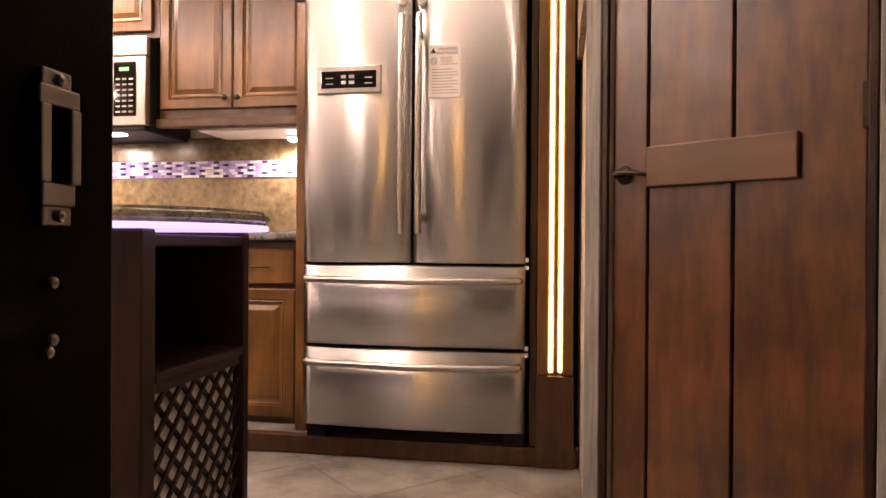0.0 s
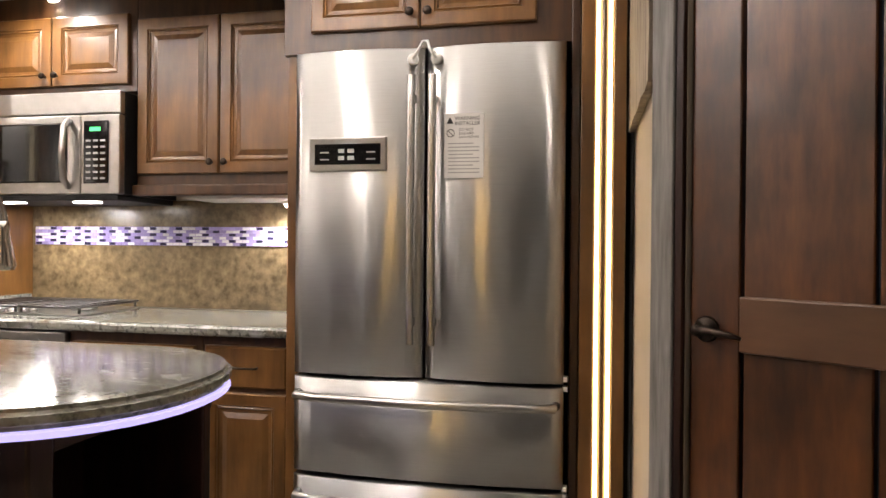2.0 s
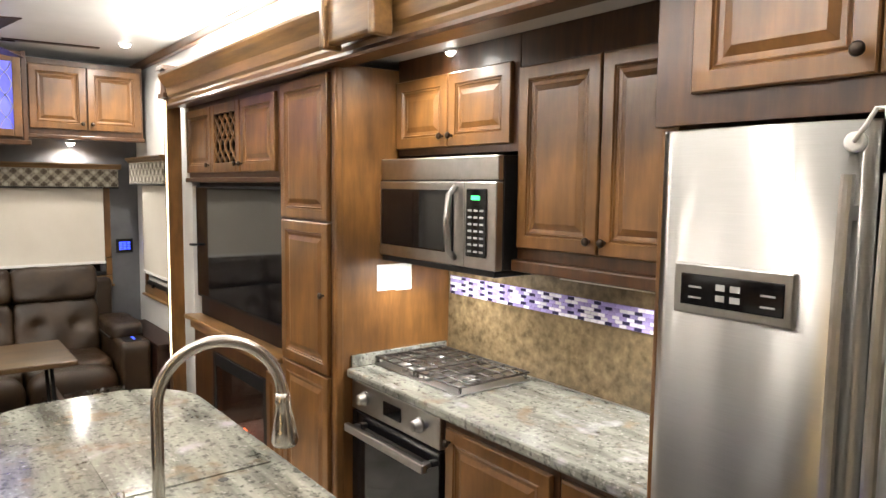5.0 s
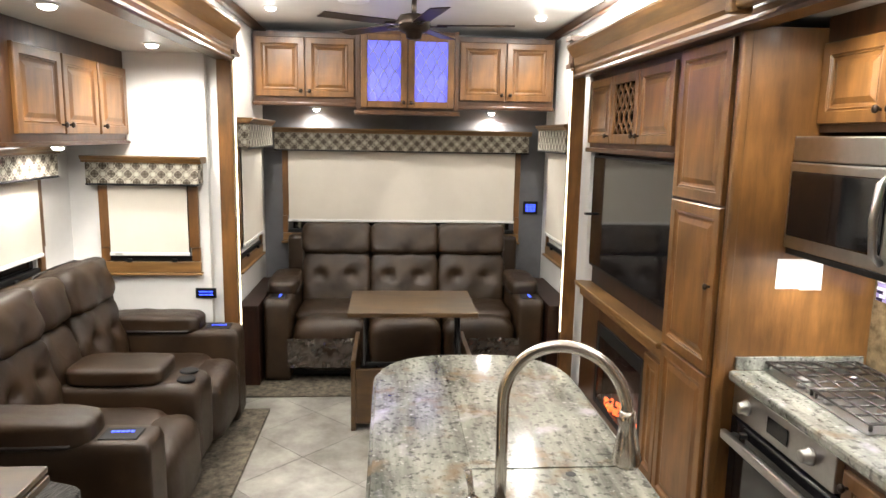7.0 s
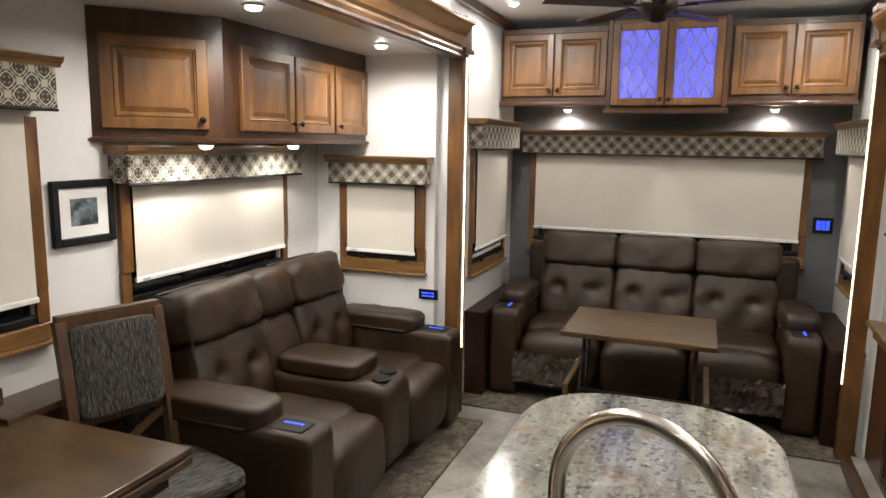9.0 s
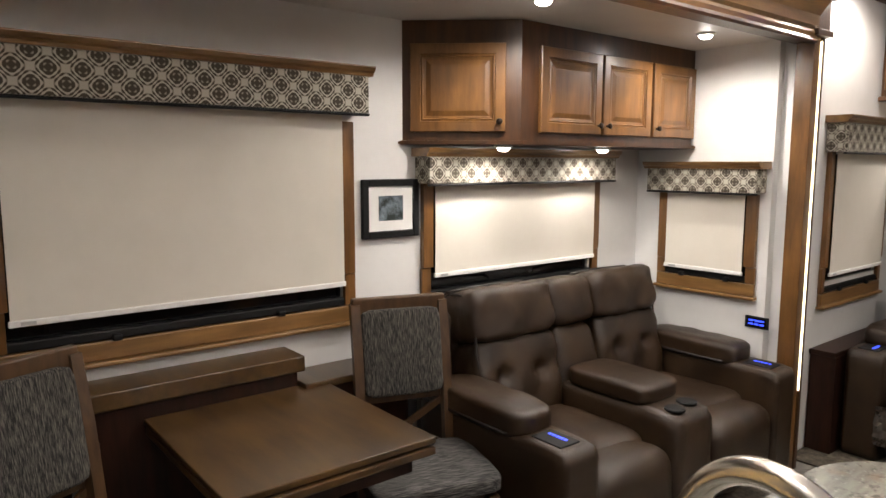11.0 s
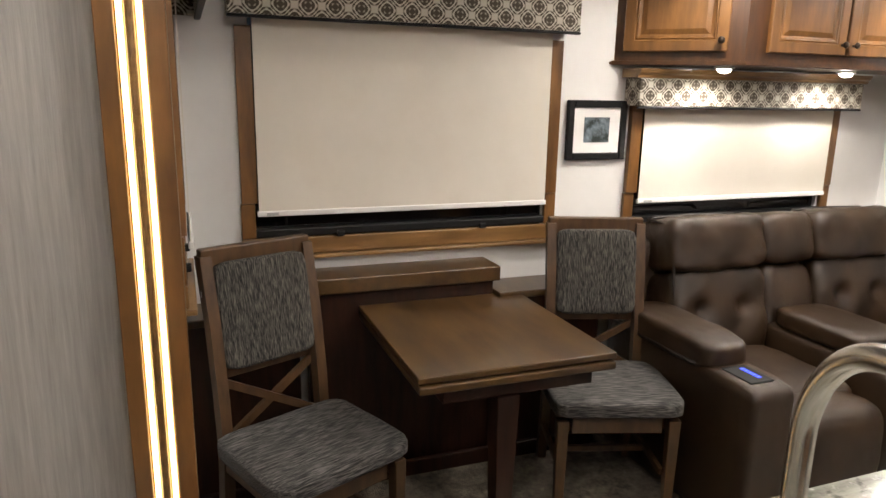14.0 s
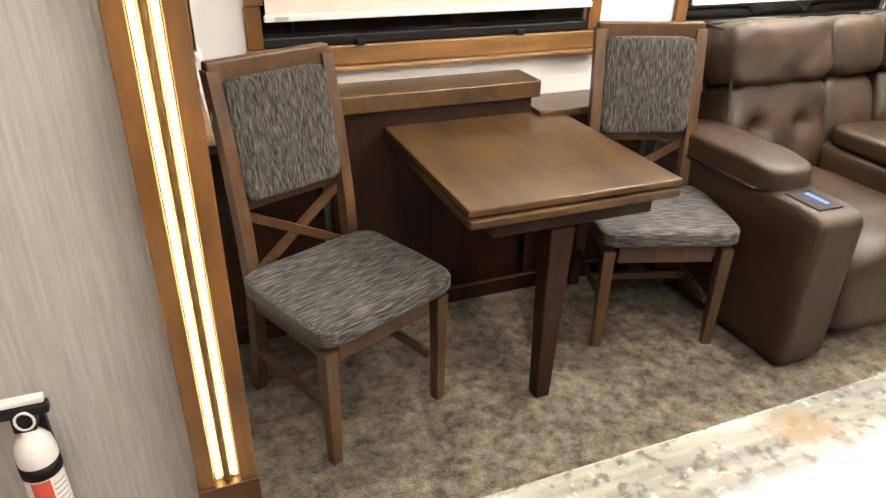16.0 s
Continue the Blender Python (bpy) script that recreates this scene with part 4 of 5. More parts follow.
def rounded(x0, x1, y0, y1, r_near, r_far, r_kitchen=0.30, k=10):
    pts = []
    for cx, cy, r, a0 in ((x1 - r_kitchen, y1 - r_kitchen, r_kitchen, 0), (x0 + r_far, y1 - r_far, r_far, 90), (x0 + r_far, y0 + r_far, r_far, 180), (x1 - r_near, y0 + r_near, r_near, 270)):
        for i in range(k + 1):
            a = radians(a0 + 90 * i / k)
            pts.append((cx + r * math.cos(a), cy + r * math.sin(a)))
    return pts


SLAB = rounded(-2.97, -0.925, 1.582, 2.322, 0.33, 0.28, 0.38)
slab = thing("island_worktop", "speckled grey granite-look island worktop with rounded ends", "worktop")
part("slab", extrude_poly(SLAB, 0.914, 0.952, 0.012, 3), GRANITE, slab)
# Emission stands in for lilac LED light reflected on the slab's rim.
part("edge_strip", extrude_poly(rounded(-2.968, -0.927, 1.584, 2.320, 0.33, 0.28, 0.38), 0.899, 0.9135, 0.003), glow("rim_reflection_glow", (0.52, 0.48, 0.90), 1.0), slab, "lilac edge strip that glows for light caught on the rim")
part("sink_cover", boxes((-2.44, -1.985, 1.86, 2.27, 0.9525, 0.956), bev=0.001), GRANITE, slab, "granite-look sink cover")
part("cover_hole", lathe([(0.014, 0.9522), (0.013, 0.9528)], 16, None, (-1.951, 2.12, 0)), BLACKP, slab)
part("body", boxes((-2.86, -1.42, 1.66, 2.26, 0.07, 0.898), bev=0.004), DARKW, isl)
part("plinth", boxes((-2.82, -1.42, 1.70, 2.22, 0.001, 0.069), bev=0.003), DARKW, isl)
part("post", boxes((-1.42, -1.085, 1.66, 1.72, 0.001, 0.898), bev=0.006), DARKW, isl)
part("post", boxes((-1.42, -1.085, 2.195, 2.23, 0.001, 0.898), bev=0.006), DARKW, isl)
part("shelf", boxes((-1.419, -1.085, 1.721, 2.194, 0.52, 0.545), bev=0.004), DARKW, isl)
part("top_rail", boxes((-1.419, -1.09, 1.721, 2.194, 0.855, 0.886), bev=0.004), DARKW, isl)
part("backing", boxes((-1.14, -1.122, 1.721, 2.194, 0.05, 0.519), bev=0), WHITEP, isl, "white panel behind the lattice")
lt = part("lattice", boxes((-1.12, -1.098, 1.721, 2.194, 0.49, 0.519), bev=0.002), DARKW, isl)
part("bottom_rail", boxes((-1.12, -1.098, 1.721, 2.194, 0.001, 0.05), bev=0.002), DARKW, lt)
for s in (1, -1):
    for i in range(-6, 14):
        y0_, z0_ = 1.721 + i * 0.075, 0.05
        ya, yb = y0_, y0_ + s * 0.44
        if s < 0:
            ya, yb = y0_ + 0.0, y0_ - 0.44
        # clip to the frame
        pts = []
        for u in np.linspace(0, 1, 41):
            y_, z_ = ya + (yb - ya) * u, 0.05 + 0.44 * u
            if 1.722 <= y_ <= 2.193:
                pts.append((y_, z_))
        if len(pts) > 2:
            (a0, b0), (a1, b1) = pts[0], pts[-1]
            bmm = bmesh.new()
            hw = 0.0085
            xs_ = (-1.108 + s * 0.0045 - 0.004, -1.108 + s * 0.0045 + 0.004)
            vs = [bmm.verts.new((xx, yy_, zz_)) for xx in xs_ for yy_, zz_ in ((a0 - hw, b0), (a0 + hw, b0), (a1 + hw, b1), (a1 - hw, b1))]
            for q in ((0, 1, 2, 3), (7, 6, 5, 4), (0, 4, 5, 1), (1, 5, 6, 2), (2, 6, 7, 3), (3, 7, 4, 0)):
                bmm.faces.new([vs[k] for k in q])
            part("slat", bmm, DARKW, lt)

fa = thing("faucet", "brushed nickel pull-down faucet with a high arched spout", "faucet", (-1.685, 1.885, 0.953))
part("base", lathe([(0.030, 0), (0.030, 0.006), (0.024, 0.012), (0.026, 0.05), (0.030, 0.058), (0.024, 0.066), (0.020, 0.08)], 20), CHROME, fa, "", True)
arc = [(0, 0, 0.07), (0, 0, 0.20), (0, 0, 0.312)] + [(0.33 * u, 0.944 * u, 0.312 + 0.135 * math.sin(a)) for a, u in ((k * math.pi / 30, 0.130 * (1 - math.cos(k * math.pi / 30))) for k in range(1, 31))]
part("spout", tube(arc, 0.0132, 20), CHROME, fa, "tall arched spout", True)
ex_, ey_, ez_ = arc[-1]
part("spray_head", tube([(ex_, ey_, ez_ + 0.01), (ex_, ey_, ez_ - 0.01), (ex_ - 0.002, ey_ + 0.002, ez_ - 0.02), (ex_ - 0.003, ey_ + 0.004, ez_ - 0.055), (ex_ - 0.004, ey_ + 0.006, ez_ - 0.10), (ex_ - 0.004, ey_ + 0.006, ez_ - 0.112)], [0.0155, 0.018, 0.0165, 0.023, 0.031, 0.026], 12), CHROME, fa, "fluted spray head", True)
part("lever_base", lathe([(0.020, 0), (0.020, 0.006), (0.014, 0.015), (0.014, 0.05), (0.017, 0.058), (0.010, 0.066)], 16, None, (-0.045, -0.055, 0.0)), CHROME, fa, "", True)
part("lever", tube([(-0.045, -0.055, 0.055), (-0.048, -0.060, 0.09), (-0.050, -0.066, 0.125)], [0.008, 0.007, 0.009], 10), CHROME, fa, "small side lever", True)

# ---------------------------------------------------------------- windows, blinds and valances


def window(idx, at, rz, w, zt, zb, label, drop, jamb=0.055, sill=True, vh=0.16, vz=None, vw=None, group=""):
    """A window in a wall whose inside looks to its own -y; x runs along it from -w/2 to w/2. drop: where the blind ends."""
    t = thing("window_%d" % idx, label, "window", at, rz, kind="structure")
    part("window_frame", boxes((-w / 2, -w / 2 + jamb, -0.03, -0.001, drop + 0.05, zt), (w / 2 - jamb, w / 2, -0.03, -0.001, drop + 0.05, zt), bev=0.003), WOOD, t)
    part("jamb_foot", boxes((-w / 2 - 0.004, -w / 2 + jamb - 0.01, -0.022, -0.001, zb, drop + 0.048), (w / 2 - jamb + 0.01, w / 2 + 0.004, -0.022, -0.001, zb, drop + 0.048), bev=0.003), WOOD, t)
    part("pane", boxes((-w / 2 + jamb - 0.02, w / 2 - jamb + 0.02, 0.02, 0.026, zb - 0.02, zt), bev=0), BLACKG, t, "black glass")
    part("rim", boxes((-w / 2 + jamb - 0.02, w / 2 - jamb + 0.02, -0.016, 0.018, zb + 0.001, zb + 0.035), bev=0.006), BLACKP, t, "black window rim")
    part("window_sill", boxes((-w / 2 - 0.004, w / 2 + 0.004, -0.024, -0.001, zb - 0.07, zb - 0.002), (-w / 2 - 0.015, w / 2 + 0.015, -0.045, -0.001, zb - 0.088, zb - 0.071), bev=0.005), WOODH, t)
    for lx in (-0.22, 0.24):
        part("latch", boxes((lx * w - 0.016, lx * w + 0.016, -0.036, -0.017, zb - 0.004, zb + 0.020), bev=0.005), BLACKP, t, "black window latch")
    bl = thing("roller_blind", "lowered cream fabric roller blind with a white bottom bar", "blind", at, rz, "roller blinds")
    part("fabric", boxes((-w / 2 + jamb + 0.002, w / 2 - jamb - 0.002, -0.040, -0.037, drop + 0.022, zt + 0.03), bev=0), CREAM, bl)
    part("bottom_bar", boxes((-w / 2 + jamb - 0.004, w / 2 - jamb + 0.004, -0.046, -0.031, drop, drop + 0.022), bev=0.004), WHITEP, bl, "white bottom bar")
    part("maker_tag", boxes((-w / 2 + jamb + 0.03, -w / 2 + jamb + 0.075, -0.0475, -0.0465, drop + 0.005, drop + 0.016), bev=0), GREYINK, bl)
    vz = vz or zt - 0.01
    vw = vw or w + 0.10
    va = thing("valance", "medallion-patterned fabric valance with a wooden top moulding", "valance", at, rz, "valances")
    part("fabric_board", boxes((-vw / 2, vw / 2, -0.115, -0.098, vz, vz + vh), (-vw / 2, -vw / 2 + 0.017, -0.0975, -0.001, vz, vz + vh), (vw / 2 - 0.017, vw / 2, -0.0975, -0.001, vz, vz + vh), bev=0.004), VALANCE, va)
    part("piping", boxes((-vw / 2 - 0.002, vw / 2 + 0.002, -0.118, -0.096, vz - 0.012, vz - 0.001), bev=0.004), BLACKP, va, "dark piping")
    c = [(0, 0), (-0.118, 0), (-0.122, 0.012), (-0.134, 0.020), (-0.140, 0.034), (-0.140, 0.040), (0, 0.040)]
    part("top_moulding", profile_run([(d, vz + vh + 0.001 + h_) for d, h_ in c], -vw / 2 - 0.02, vw / 2 + 0.02), WOODH, va, "brown top moulding")
    return t


window(1, (-1.955, WB, 0), 180, 1.36, 1.84, 1.045, "large dinette window with a brown wooden frame", 1.135, 0.06, vh=0.150, vz=1.872, vw=1.41)
window(7, (-1.045, 0.08, 0), -90, 0.62, 1.85, 1.075, "small window on the slide-out end wall by the entry with a brown frame", 1.165, 0.06, vh=0.15, vz=1.858, vw=0.70)
window(2, (-3.655, WB, 0), 180, 1.29, 1.575, 1.02, "wide window behind the theatre seat with a brown frame", 1.120, 0.06, vh=0.122, vz=1.572, vw=1.35)
window(3, (-4.70, 0.14, 0), 90, 0.60, 1.50, 1.015, "small window on the slide-out end wall with a brown frame", 1.055, 0.06, vh=0.125, vz=1.51, vw=0.665)
window(4, (XR, 1.75, 0), 90, 2.06, 1.72, 0.98, "wide rear window with a brown wooden frame", 1.08, 0.05, vh=0.14, vz=1.70, vw=2.16)
window(5, (-5.62, YL, 0), 180, 0.86, 1.74, 0.92, "side window of the lounge with a brown frame", 1.02, 0.05, vh=0.16, vz=1.73, vw=0.92)
window(6, (-5.62, YR, 0), 0, 0.86, 1.74, 0.92, "side window of the lounge with a brown frame", 1.02, 0.05, vh=0.16, vz=1.73, vw=0.92)

# ---------------------------------------------------------------- overhead cabinets
oc = thing("cabinet", "dark brown overhead cabinet with four raised-panel doors and an angled end", "cabinet")
PLAN = [(-4.695, WB + 0.002), (-2.91, WB + 0.002), (-3.31, 0.02), (-4.695, 0.02)]
part("body", extrude_poly(PLAN, 1.768, SLIDE - 0.002), FRAMEW, oc)
part("moulding", extrude_poly([(-4.695, WB + 0.002), (-2.885, WB + 0.002), (-3.30, 0.045), (-4.695, 0.045)], 1.748, 1.767, 0.004), FRAMEW, oc)
for x, w_, kx in ((-3.42, 0.435, 1), (-3.868, 0.40, -1), (-4.29, 0.395, -1)):
    d_ = part("door", rings(w_, 0.39, DOORP), WOOD, oc, at=(x - w_ / 2, 0.021, 2.0), rot=(0, 0, 180))
    knob(d_, kx * (w_ / 2 - 0.028), -0.15)
d_ = part("door", rings(0.43, 0.39, DOORP), WOOD, oc, at=(-3.096, -0.168, 2.0), rot=(0, 0, 138.0))
knob(d_, 0.187, -0.15)
for nm, y0_, w_, xf in (("two raised-panel doors beside the lit glass cabinet", 0.575, 0.80, -5.86), ("two raised-panel doors beside the lit glass cabinet", 2.165, 0.78, -5.86)):
    cabinet("brown overhead cabinet with " + nm, (xf, y0_, 2.075), 90, w_, abs(XR - xf) - 0.002, 0.53, [(0.02, 0.04, w_ / 2 - 0.025, 0.45, "rb"), (w_ / 2 + 0.005, 0.04, w_ / 2 - 0.025, 0.45, "lb")], rail=0.03, group="rear overhead cabinets")
gc = thing("glass_cabinet", "brown cabinet with two violet-lit lattice glass doors", "cabinet", (-5.72, 1.376, 2.02), 90)
part("body", boxes((0, 0.787, 0.03, 0.578, 0, 0.60), (0, 0.03, 0, 0.029, 0, 0.60), (0.757, 0.787, 0, 0.029, 0, 0.60), bev=0.002), FRAMEW, gc)
part("moulding", boxes((-0.012, 0.80, -0.03, 0.02, -0.035, -0.001), bev=0.006), FRAMEW, gc)
for i in (0, 1):
    x = 0.035 + i * 0.362
    d_ = part("door", boxes((x, x + 0.05, -0.022, -0.001, 0.02, 0.57), (x + 0.305, x + 0.355, -0.022, -0.001, 0.02, 0.57), (x + 0.051, x + 0.304, -0.022, -0.001, 0.02, 0.07), (x + 0.051, x + 0.304, -0.022, -0.001, 0.52, 0.57), bev=0.004), WOOD, gc)
    part("glass", boxes((x + 0.05, x + 0.305, -0.008, -0.003, 0.07, 0.52), bev=0), VIOLET, d_, "violet glowing glass")
    for k in range(3):
        for s in (1, -1):
            part("lattice_bar", tube([(x + 0.092 + k * 0.085 + s * 0.04 * math.cos(q * math.pi / 3), -0.012 - s * 0.002, 0.072 + q * 0.446 / 9) for q in range(10)], 0.0035, 6), STEELP, d_, "", True)
    knob(d_, x + (0.33 if i == 0 else 0.025), 0.06, -0.022)

# ---------------------------------------------------------------- picture and small panels
pf = thing("framed_picture", "black framed landscape picture with a white mat", "picture", (-2.835, WB, 1.328), 180)
part("frame", boxes((-0.153, -0.122, -0.025, -0.001, 0, 0.265), (0.122, 0.153, -0.025, -0.001, 0, 0.265), (-0.121, 0.121, -0.025, -0.001, 0, 0.031), (-0.121, 0.121, -0.025, -0.001, 0.234, 0.265), bev=0.004), BLACKP, pf)
part("mat_board", boxes((-0.121, 0.121, -0.014, -0.002, 0.032, 0.233), bev=0), PAPER, pf, "white mat")
part("print", boxes((-0.066, 0.066, -0.016, -0.0145, 0.078, 0.19), bev=0), mat("landscape_print", (0.012, 0.02, 0.018), (0.30, 0.36, 0.42), 0.4, n=16, lo=0.45, hi=0.72), pf, "dark landscape print")


def wall_panel(name, label, at, rz, w, h_, cat):
    t = thing(name, label, cat, at, rz)
    part("plate", boxes((-w / 2, w / 2, -0.012, -0.001, 0, h_), bev=0.003), BLACKP, t)
    sc = part("screen", boxes((-w * 0.40, w * 0.40, -0.0135, -0.0125, h_ * 0.14, h_ * 0.86), bev=0), BLACKG, t, "black glass screen")
    rows = max(2, int(h_ / 0.022))
    for k in range(rows):
        for c, (xa, xb) in enumerate(((-0.33, -0.12), (-0.08, 0.10), (0.14, 0.33))):
            zc = h_ * (0.2 + 0.6 * (k + 0.5) / rows)
            part("readout", boxes((w * xa, w * xb, -0.0142, -0.0136, zc - 0.0045, zc + 0.0045), bev=0), BLUE, sc, "glowing blue characters")
    return t


wall_panel("control_panel", "small black panel with a blue lit display", (-4.70, 0.465, 0.775), 90, 0.13, 0.065, "panel")
wall_panel("control_panel", "small black panel with a blue lit display", (XR, 2.885, 1.16), 90, 0.13, 0.115, "panel")

# ---------------------------------------------------------------- seating


def recliner(name, label, at, rz, w, seats, console, depth=0.93):
    """A reclining sofa that looks to its own +y; x from 0 to w; y from 0 (back) to depth."""
    t = thing(name, label, "sofa", at, rz)
    aw = 0.20
    for i in (0, 1):
        x0 = 0 if i == 0 else w - aw
        a = part("arm", pillow(x0 + aw / 2, depth / 2 + 0.06, 0.32, aw / 2, depth / 2 - 0.06, 0.31, 20, 12, wrinkle=0.002), LEATHER, t, "", True)
        part("arm_pad", pillow(x0 + aw / 2, depth / 2 - 0.02, 0.662, aw / 2 + 0.016, 0.29, 0.064, 5.0, 12, wrinkle=0.008), LEATHER, a, "padded leather arm top", True)
        part("piping", tube([(x0 - 0.012, 0.18, 0.625), (x0 - 0.012, depth / 2 + 0.2, 0.625), (x0 + aw / 2, depth / 2 + 0.262, 0.63), (x0 + aw + 0.012, depth / 2 + 0.2, 0.625), (x0 + aw + 0.012, 0.18, 0.625)], 0.008, 8), LEATHD, a, "", True)
        pl = part("control_plate", boxes((x0 + 0.05, x0 + aw - 0.04, depth - 0.21, depth - 0.06, 0.622, 0.634), bev=0.004), BLACKP, a, "black control plate")
        for k in range(5):
            part("button", boxes((x0 + 0.084, x0 + 0.098, depth - 0.180 + k * 0.019, depth - 0.167 + k * 0.019, 0.6345, 0.636), bev=0), BLUE, pl, "glowing blue button")
    inner = w - 2 * aw
    cw = 0.32 if console else 0.0
    sw = (inner - cw) / seats
    xs = []
    x = aw
    for i in range(seats):
        xs.append(x)
        x += sw
        if console and i == 0:
            x += cw
    for x0 in xs:
        c = x0 + sw / 2
        part("seat_cushion", pillow(c, depth - 0.42, 0.40, sw / 2 - 0.002, 0.29, 0.105, 5.5, 11, wrinkle=0.006), LEATHER, t, "", True)
        part("footrest", pillow(c, depth - 0.12, 0.285, sw / 2 - 0.004, 0.145, 0.205, 3.6, 11, wrinkle=0.006), LEATHER, t, "", True)
        b = pillow(0, 0, 0, sw / 2 + 0.002, 0.120, 0.222, 7, 16, [(-sw * 0.22, 0.03, 0.045, 0.04), (sw * 0.22, 0.03, 0.045, 0.04)], wrinkle=0.012)
        part("back_cushion", b, LEATHER, t, "", True, (c, 0.225, 0.635), (13, 0, 0))
        part("headrest", pillow(0, 0, 0, sw / 2 + 0.003, 0.130, 0.134, 6.5, 14, wrinkle=0.011), LEATHER, t, "", True, (c, 0.162, 0.965), (13, 0, 0))
        part("piping", tube([(c - sw / 2 + 0.01, 0.06, 1.04), (c - sw / 2 + 0.03, 0.075, 1.080), (c, 0.08, 1.088), (c + sw / 2 - 0.03, 0.075, 1.080), (c + sw / 2 - 0.01, 0.06, 1.04)], 0.008, 8), LEATHD, t, "", True)
    if console:
        c = aw + sw + cw / 2
        k = part("console", pillow(c, depth - 0.39, 0.35, cw / 2 - 0.002, 0.375, 0.24, 9, 8, wrinkle=0.002), LEATHER, t, "leather centre console", True)
        part("console_lid", pillow(c, depth - 0.43, 0.625, cw / 2 - 0.008, 0.235, 0.050, 6, 9, wrinkle=0.004), LEATHER, k, "padded console lid", True)
        for yy_ in (depth - 0.115, depth - 0.095):
            cu = part("cup_holder", lathe([(0.046, 0.585), (0.046, 0.596), (0.038, 0.597), (0.036, 0.575)], 20, None, (c + (0.062 if yy_ > depth - 0.105 else -0.062), yy_, 0)), BLACKP, k, "black cup holder rim", True)
            part("cup_well", lathe([(0.037, 0.590), (0.036, 0.598)], 20, None, (c + (0.062 if yy_ > depth - 0.105 else -0.062), yy_, 0)), BLACKP, cu)
        b = pillow(0, 0, 0, cw / 2 + 0.002, 0.110, 0.215, 5, 10, wrinkle=0.010)
        part("back_cushion", b, LEATHER, t, "", True, (c, 0.215, 0.635), (13, 0, 0))
        part("headrest", pillow(0, 0, 0, cw / 2 + 0.002, 0.120, 0.130, 5.0, 10, wrinkle=0.008), LEATHER, t, "", True, (c, 0.156, 0.965), (13, 0, 0))
    for x_ in (aw + 0.014, w - aw - 0.014):
        part("piping", tube([(x_, 0.355, 0.50), (x_, 0.315, 0.66), (x_, 0.275, 0.82), (x_, 0.270, 0.90), (x_, 0.245, 1.03), (x_, 0.17, 1.075), (x_, 0.06, 1.075)], 0.007, 8), LEATHD, t, "", True)
    part("back_shell", boxes((0.06, w - 0.06, 0.0, 0.12, 0.05, 0.99), bev=0.04), LEATHER, t, "", True)
    part("base", boxes((aw - 0.02, w - aw + 0.02, 0.10, depth - 0.10, 0.03, 0.30), bev=0.01), BLACKP, t)
    for fx in (0.05, w - 0.05):
        for fy in (0.1, depth - 0.1):
            part("foot", boxes((fx - 0.03, fx + 0.03, fy - 0.03, fy + 0.03, 0.0, 0.05)), BLACKP, t)
    return t


recliner("theatre_seat", "brown leather two-seat theatre recliner with a centre console", (-4.65, -0.29, 0.021), 0, 1.78, 2, True, 1.0).scale = (1, 1, 0.965)
recliner("rear_sofa", "brown leather three-seat reclining sofa under the rear window", (-6.20, 2.80, 0.0), -90, 2.08, 3, False, 0.98)
for y0_, y1_ in ((YL + 0.002, 0.705), (2.815, YR - 0.002)):
    s_ = thing("side_table", "dark brown wooden side cabinet beside the rear sofa", "side table", group="side cabinets")
    part("body", boxes((-6.15, -5.15, y0_, y1_, 0.001, 0.58)), DARKW, s_)
    part("top", boxes((-6.16, -5.13, y0_, y1_, 0.581, 0.61), bev=0.004), DARKW, s_)

# film wrap on the rear sofa's footrests
for i, yc in enumerate((2.36, 1.15)):
    pw = thing("plastic_wrap", "crinkled clear plastic wrap on the sofa footrest", "packaging", (-5.205, yc, 0.14))
    bmw = bmesh.new()
    bmesh.ops.create_grid(bmw, x_segments=24, y_segments=10, size=0.5)
    for v in bmw.verts:
        u, w_ = v.co.x, v.co.y
        v.co = Vector((0.012 + 0.012 * noise.noise(Vector((u * 14, w_ * 9, i))) + 0.006 * noise.noise(Vector((u * 40, w_ * 30, i + 3))), u * 0.5, 0.1 + w_ * 0.22))
    plm = bpy.data.materials.get("clear_film") or mat("clear_film", (0.026, 0.018, 0.013), (0.055, 0.042, 0.034), 0.09, n=12, coat=1.0)
    part("film", bmw, plm, pw)

ct = thing("lift_top_coffee_table", "brown wooden coffee table with its top raised", "coffee table", (-4.34, 1.385, 0))
part("top", boxes((-0.62, 0.0, 0.0, 0.80, 0.735, 0.765), bev=0.005), TABLEW, ct)
part("side_panel", boxes((-0.66, -0.02, 0.02, 0.05, 0.001, 0.46), bev=0.004), TABLEW, ct)
part("side_panel", boxes((-0.66, -0.02, 0.75, 0.78, 0.001, 0.46), bev=0.004), TABLEW, ct)
part("front_panel", boxes((-0.05, -0.02, 0.051, 0.749, 0.05, 0.40), bev=0.003), TABLEW, ct)
part("shelf", boxes((-0.64, -0.051, 0.051, 0.749, 0.05, 0.08), bev=0.003), DARKW, ct)
for y_ in (0.10, 0.70):
    part("lift_arm", tube([(-0.10, y_, 0.40), (-0.24, y_, 0.73)], 0.011, 8), BLACKP, ct, "black lift arm")
    part("lift_arm", tube([(-0.32, y_, 0.40), (-0.46, y_, 0.73)], 0.011, 8), BLACKP, ct, "black lift arm")
part("stretcher", boxes((-0.12, -0.10, 0.10, 0.70, 0.395, 0.42), bev=0.003), BLACKP, ct)

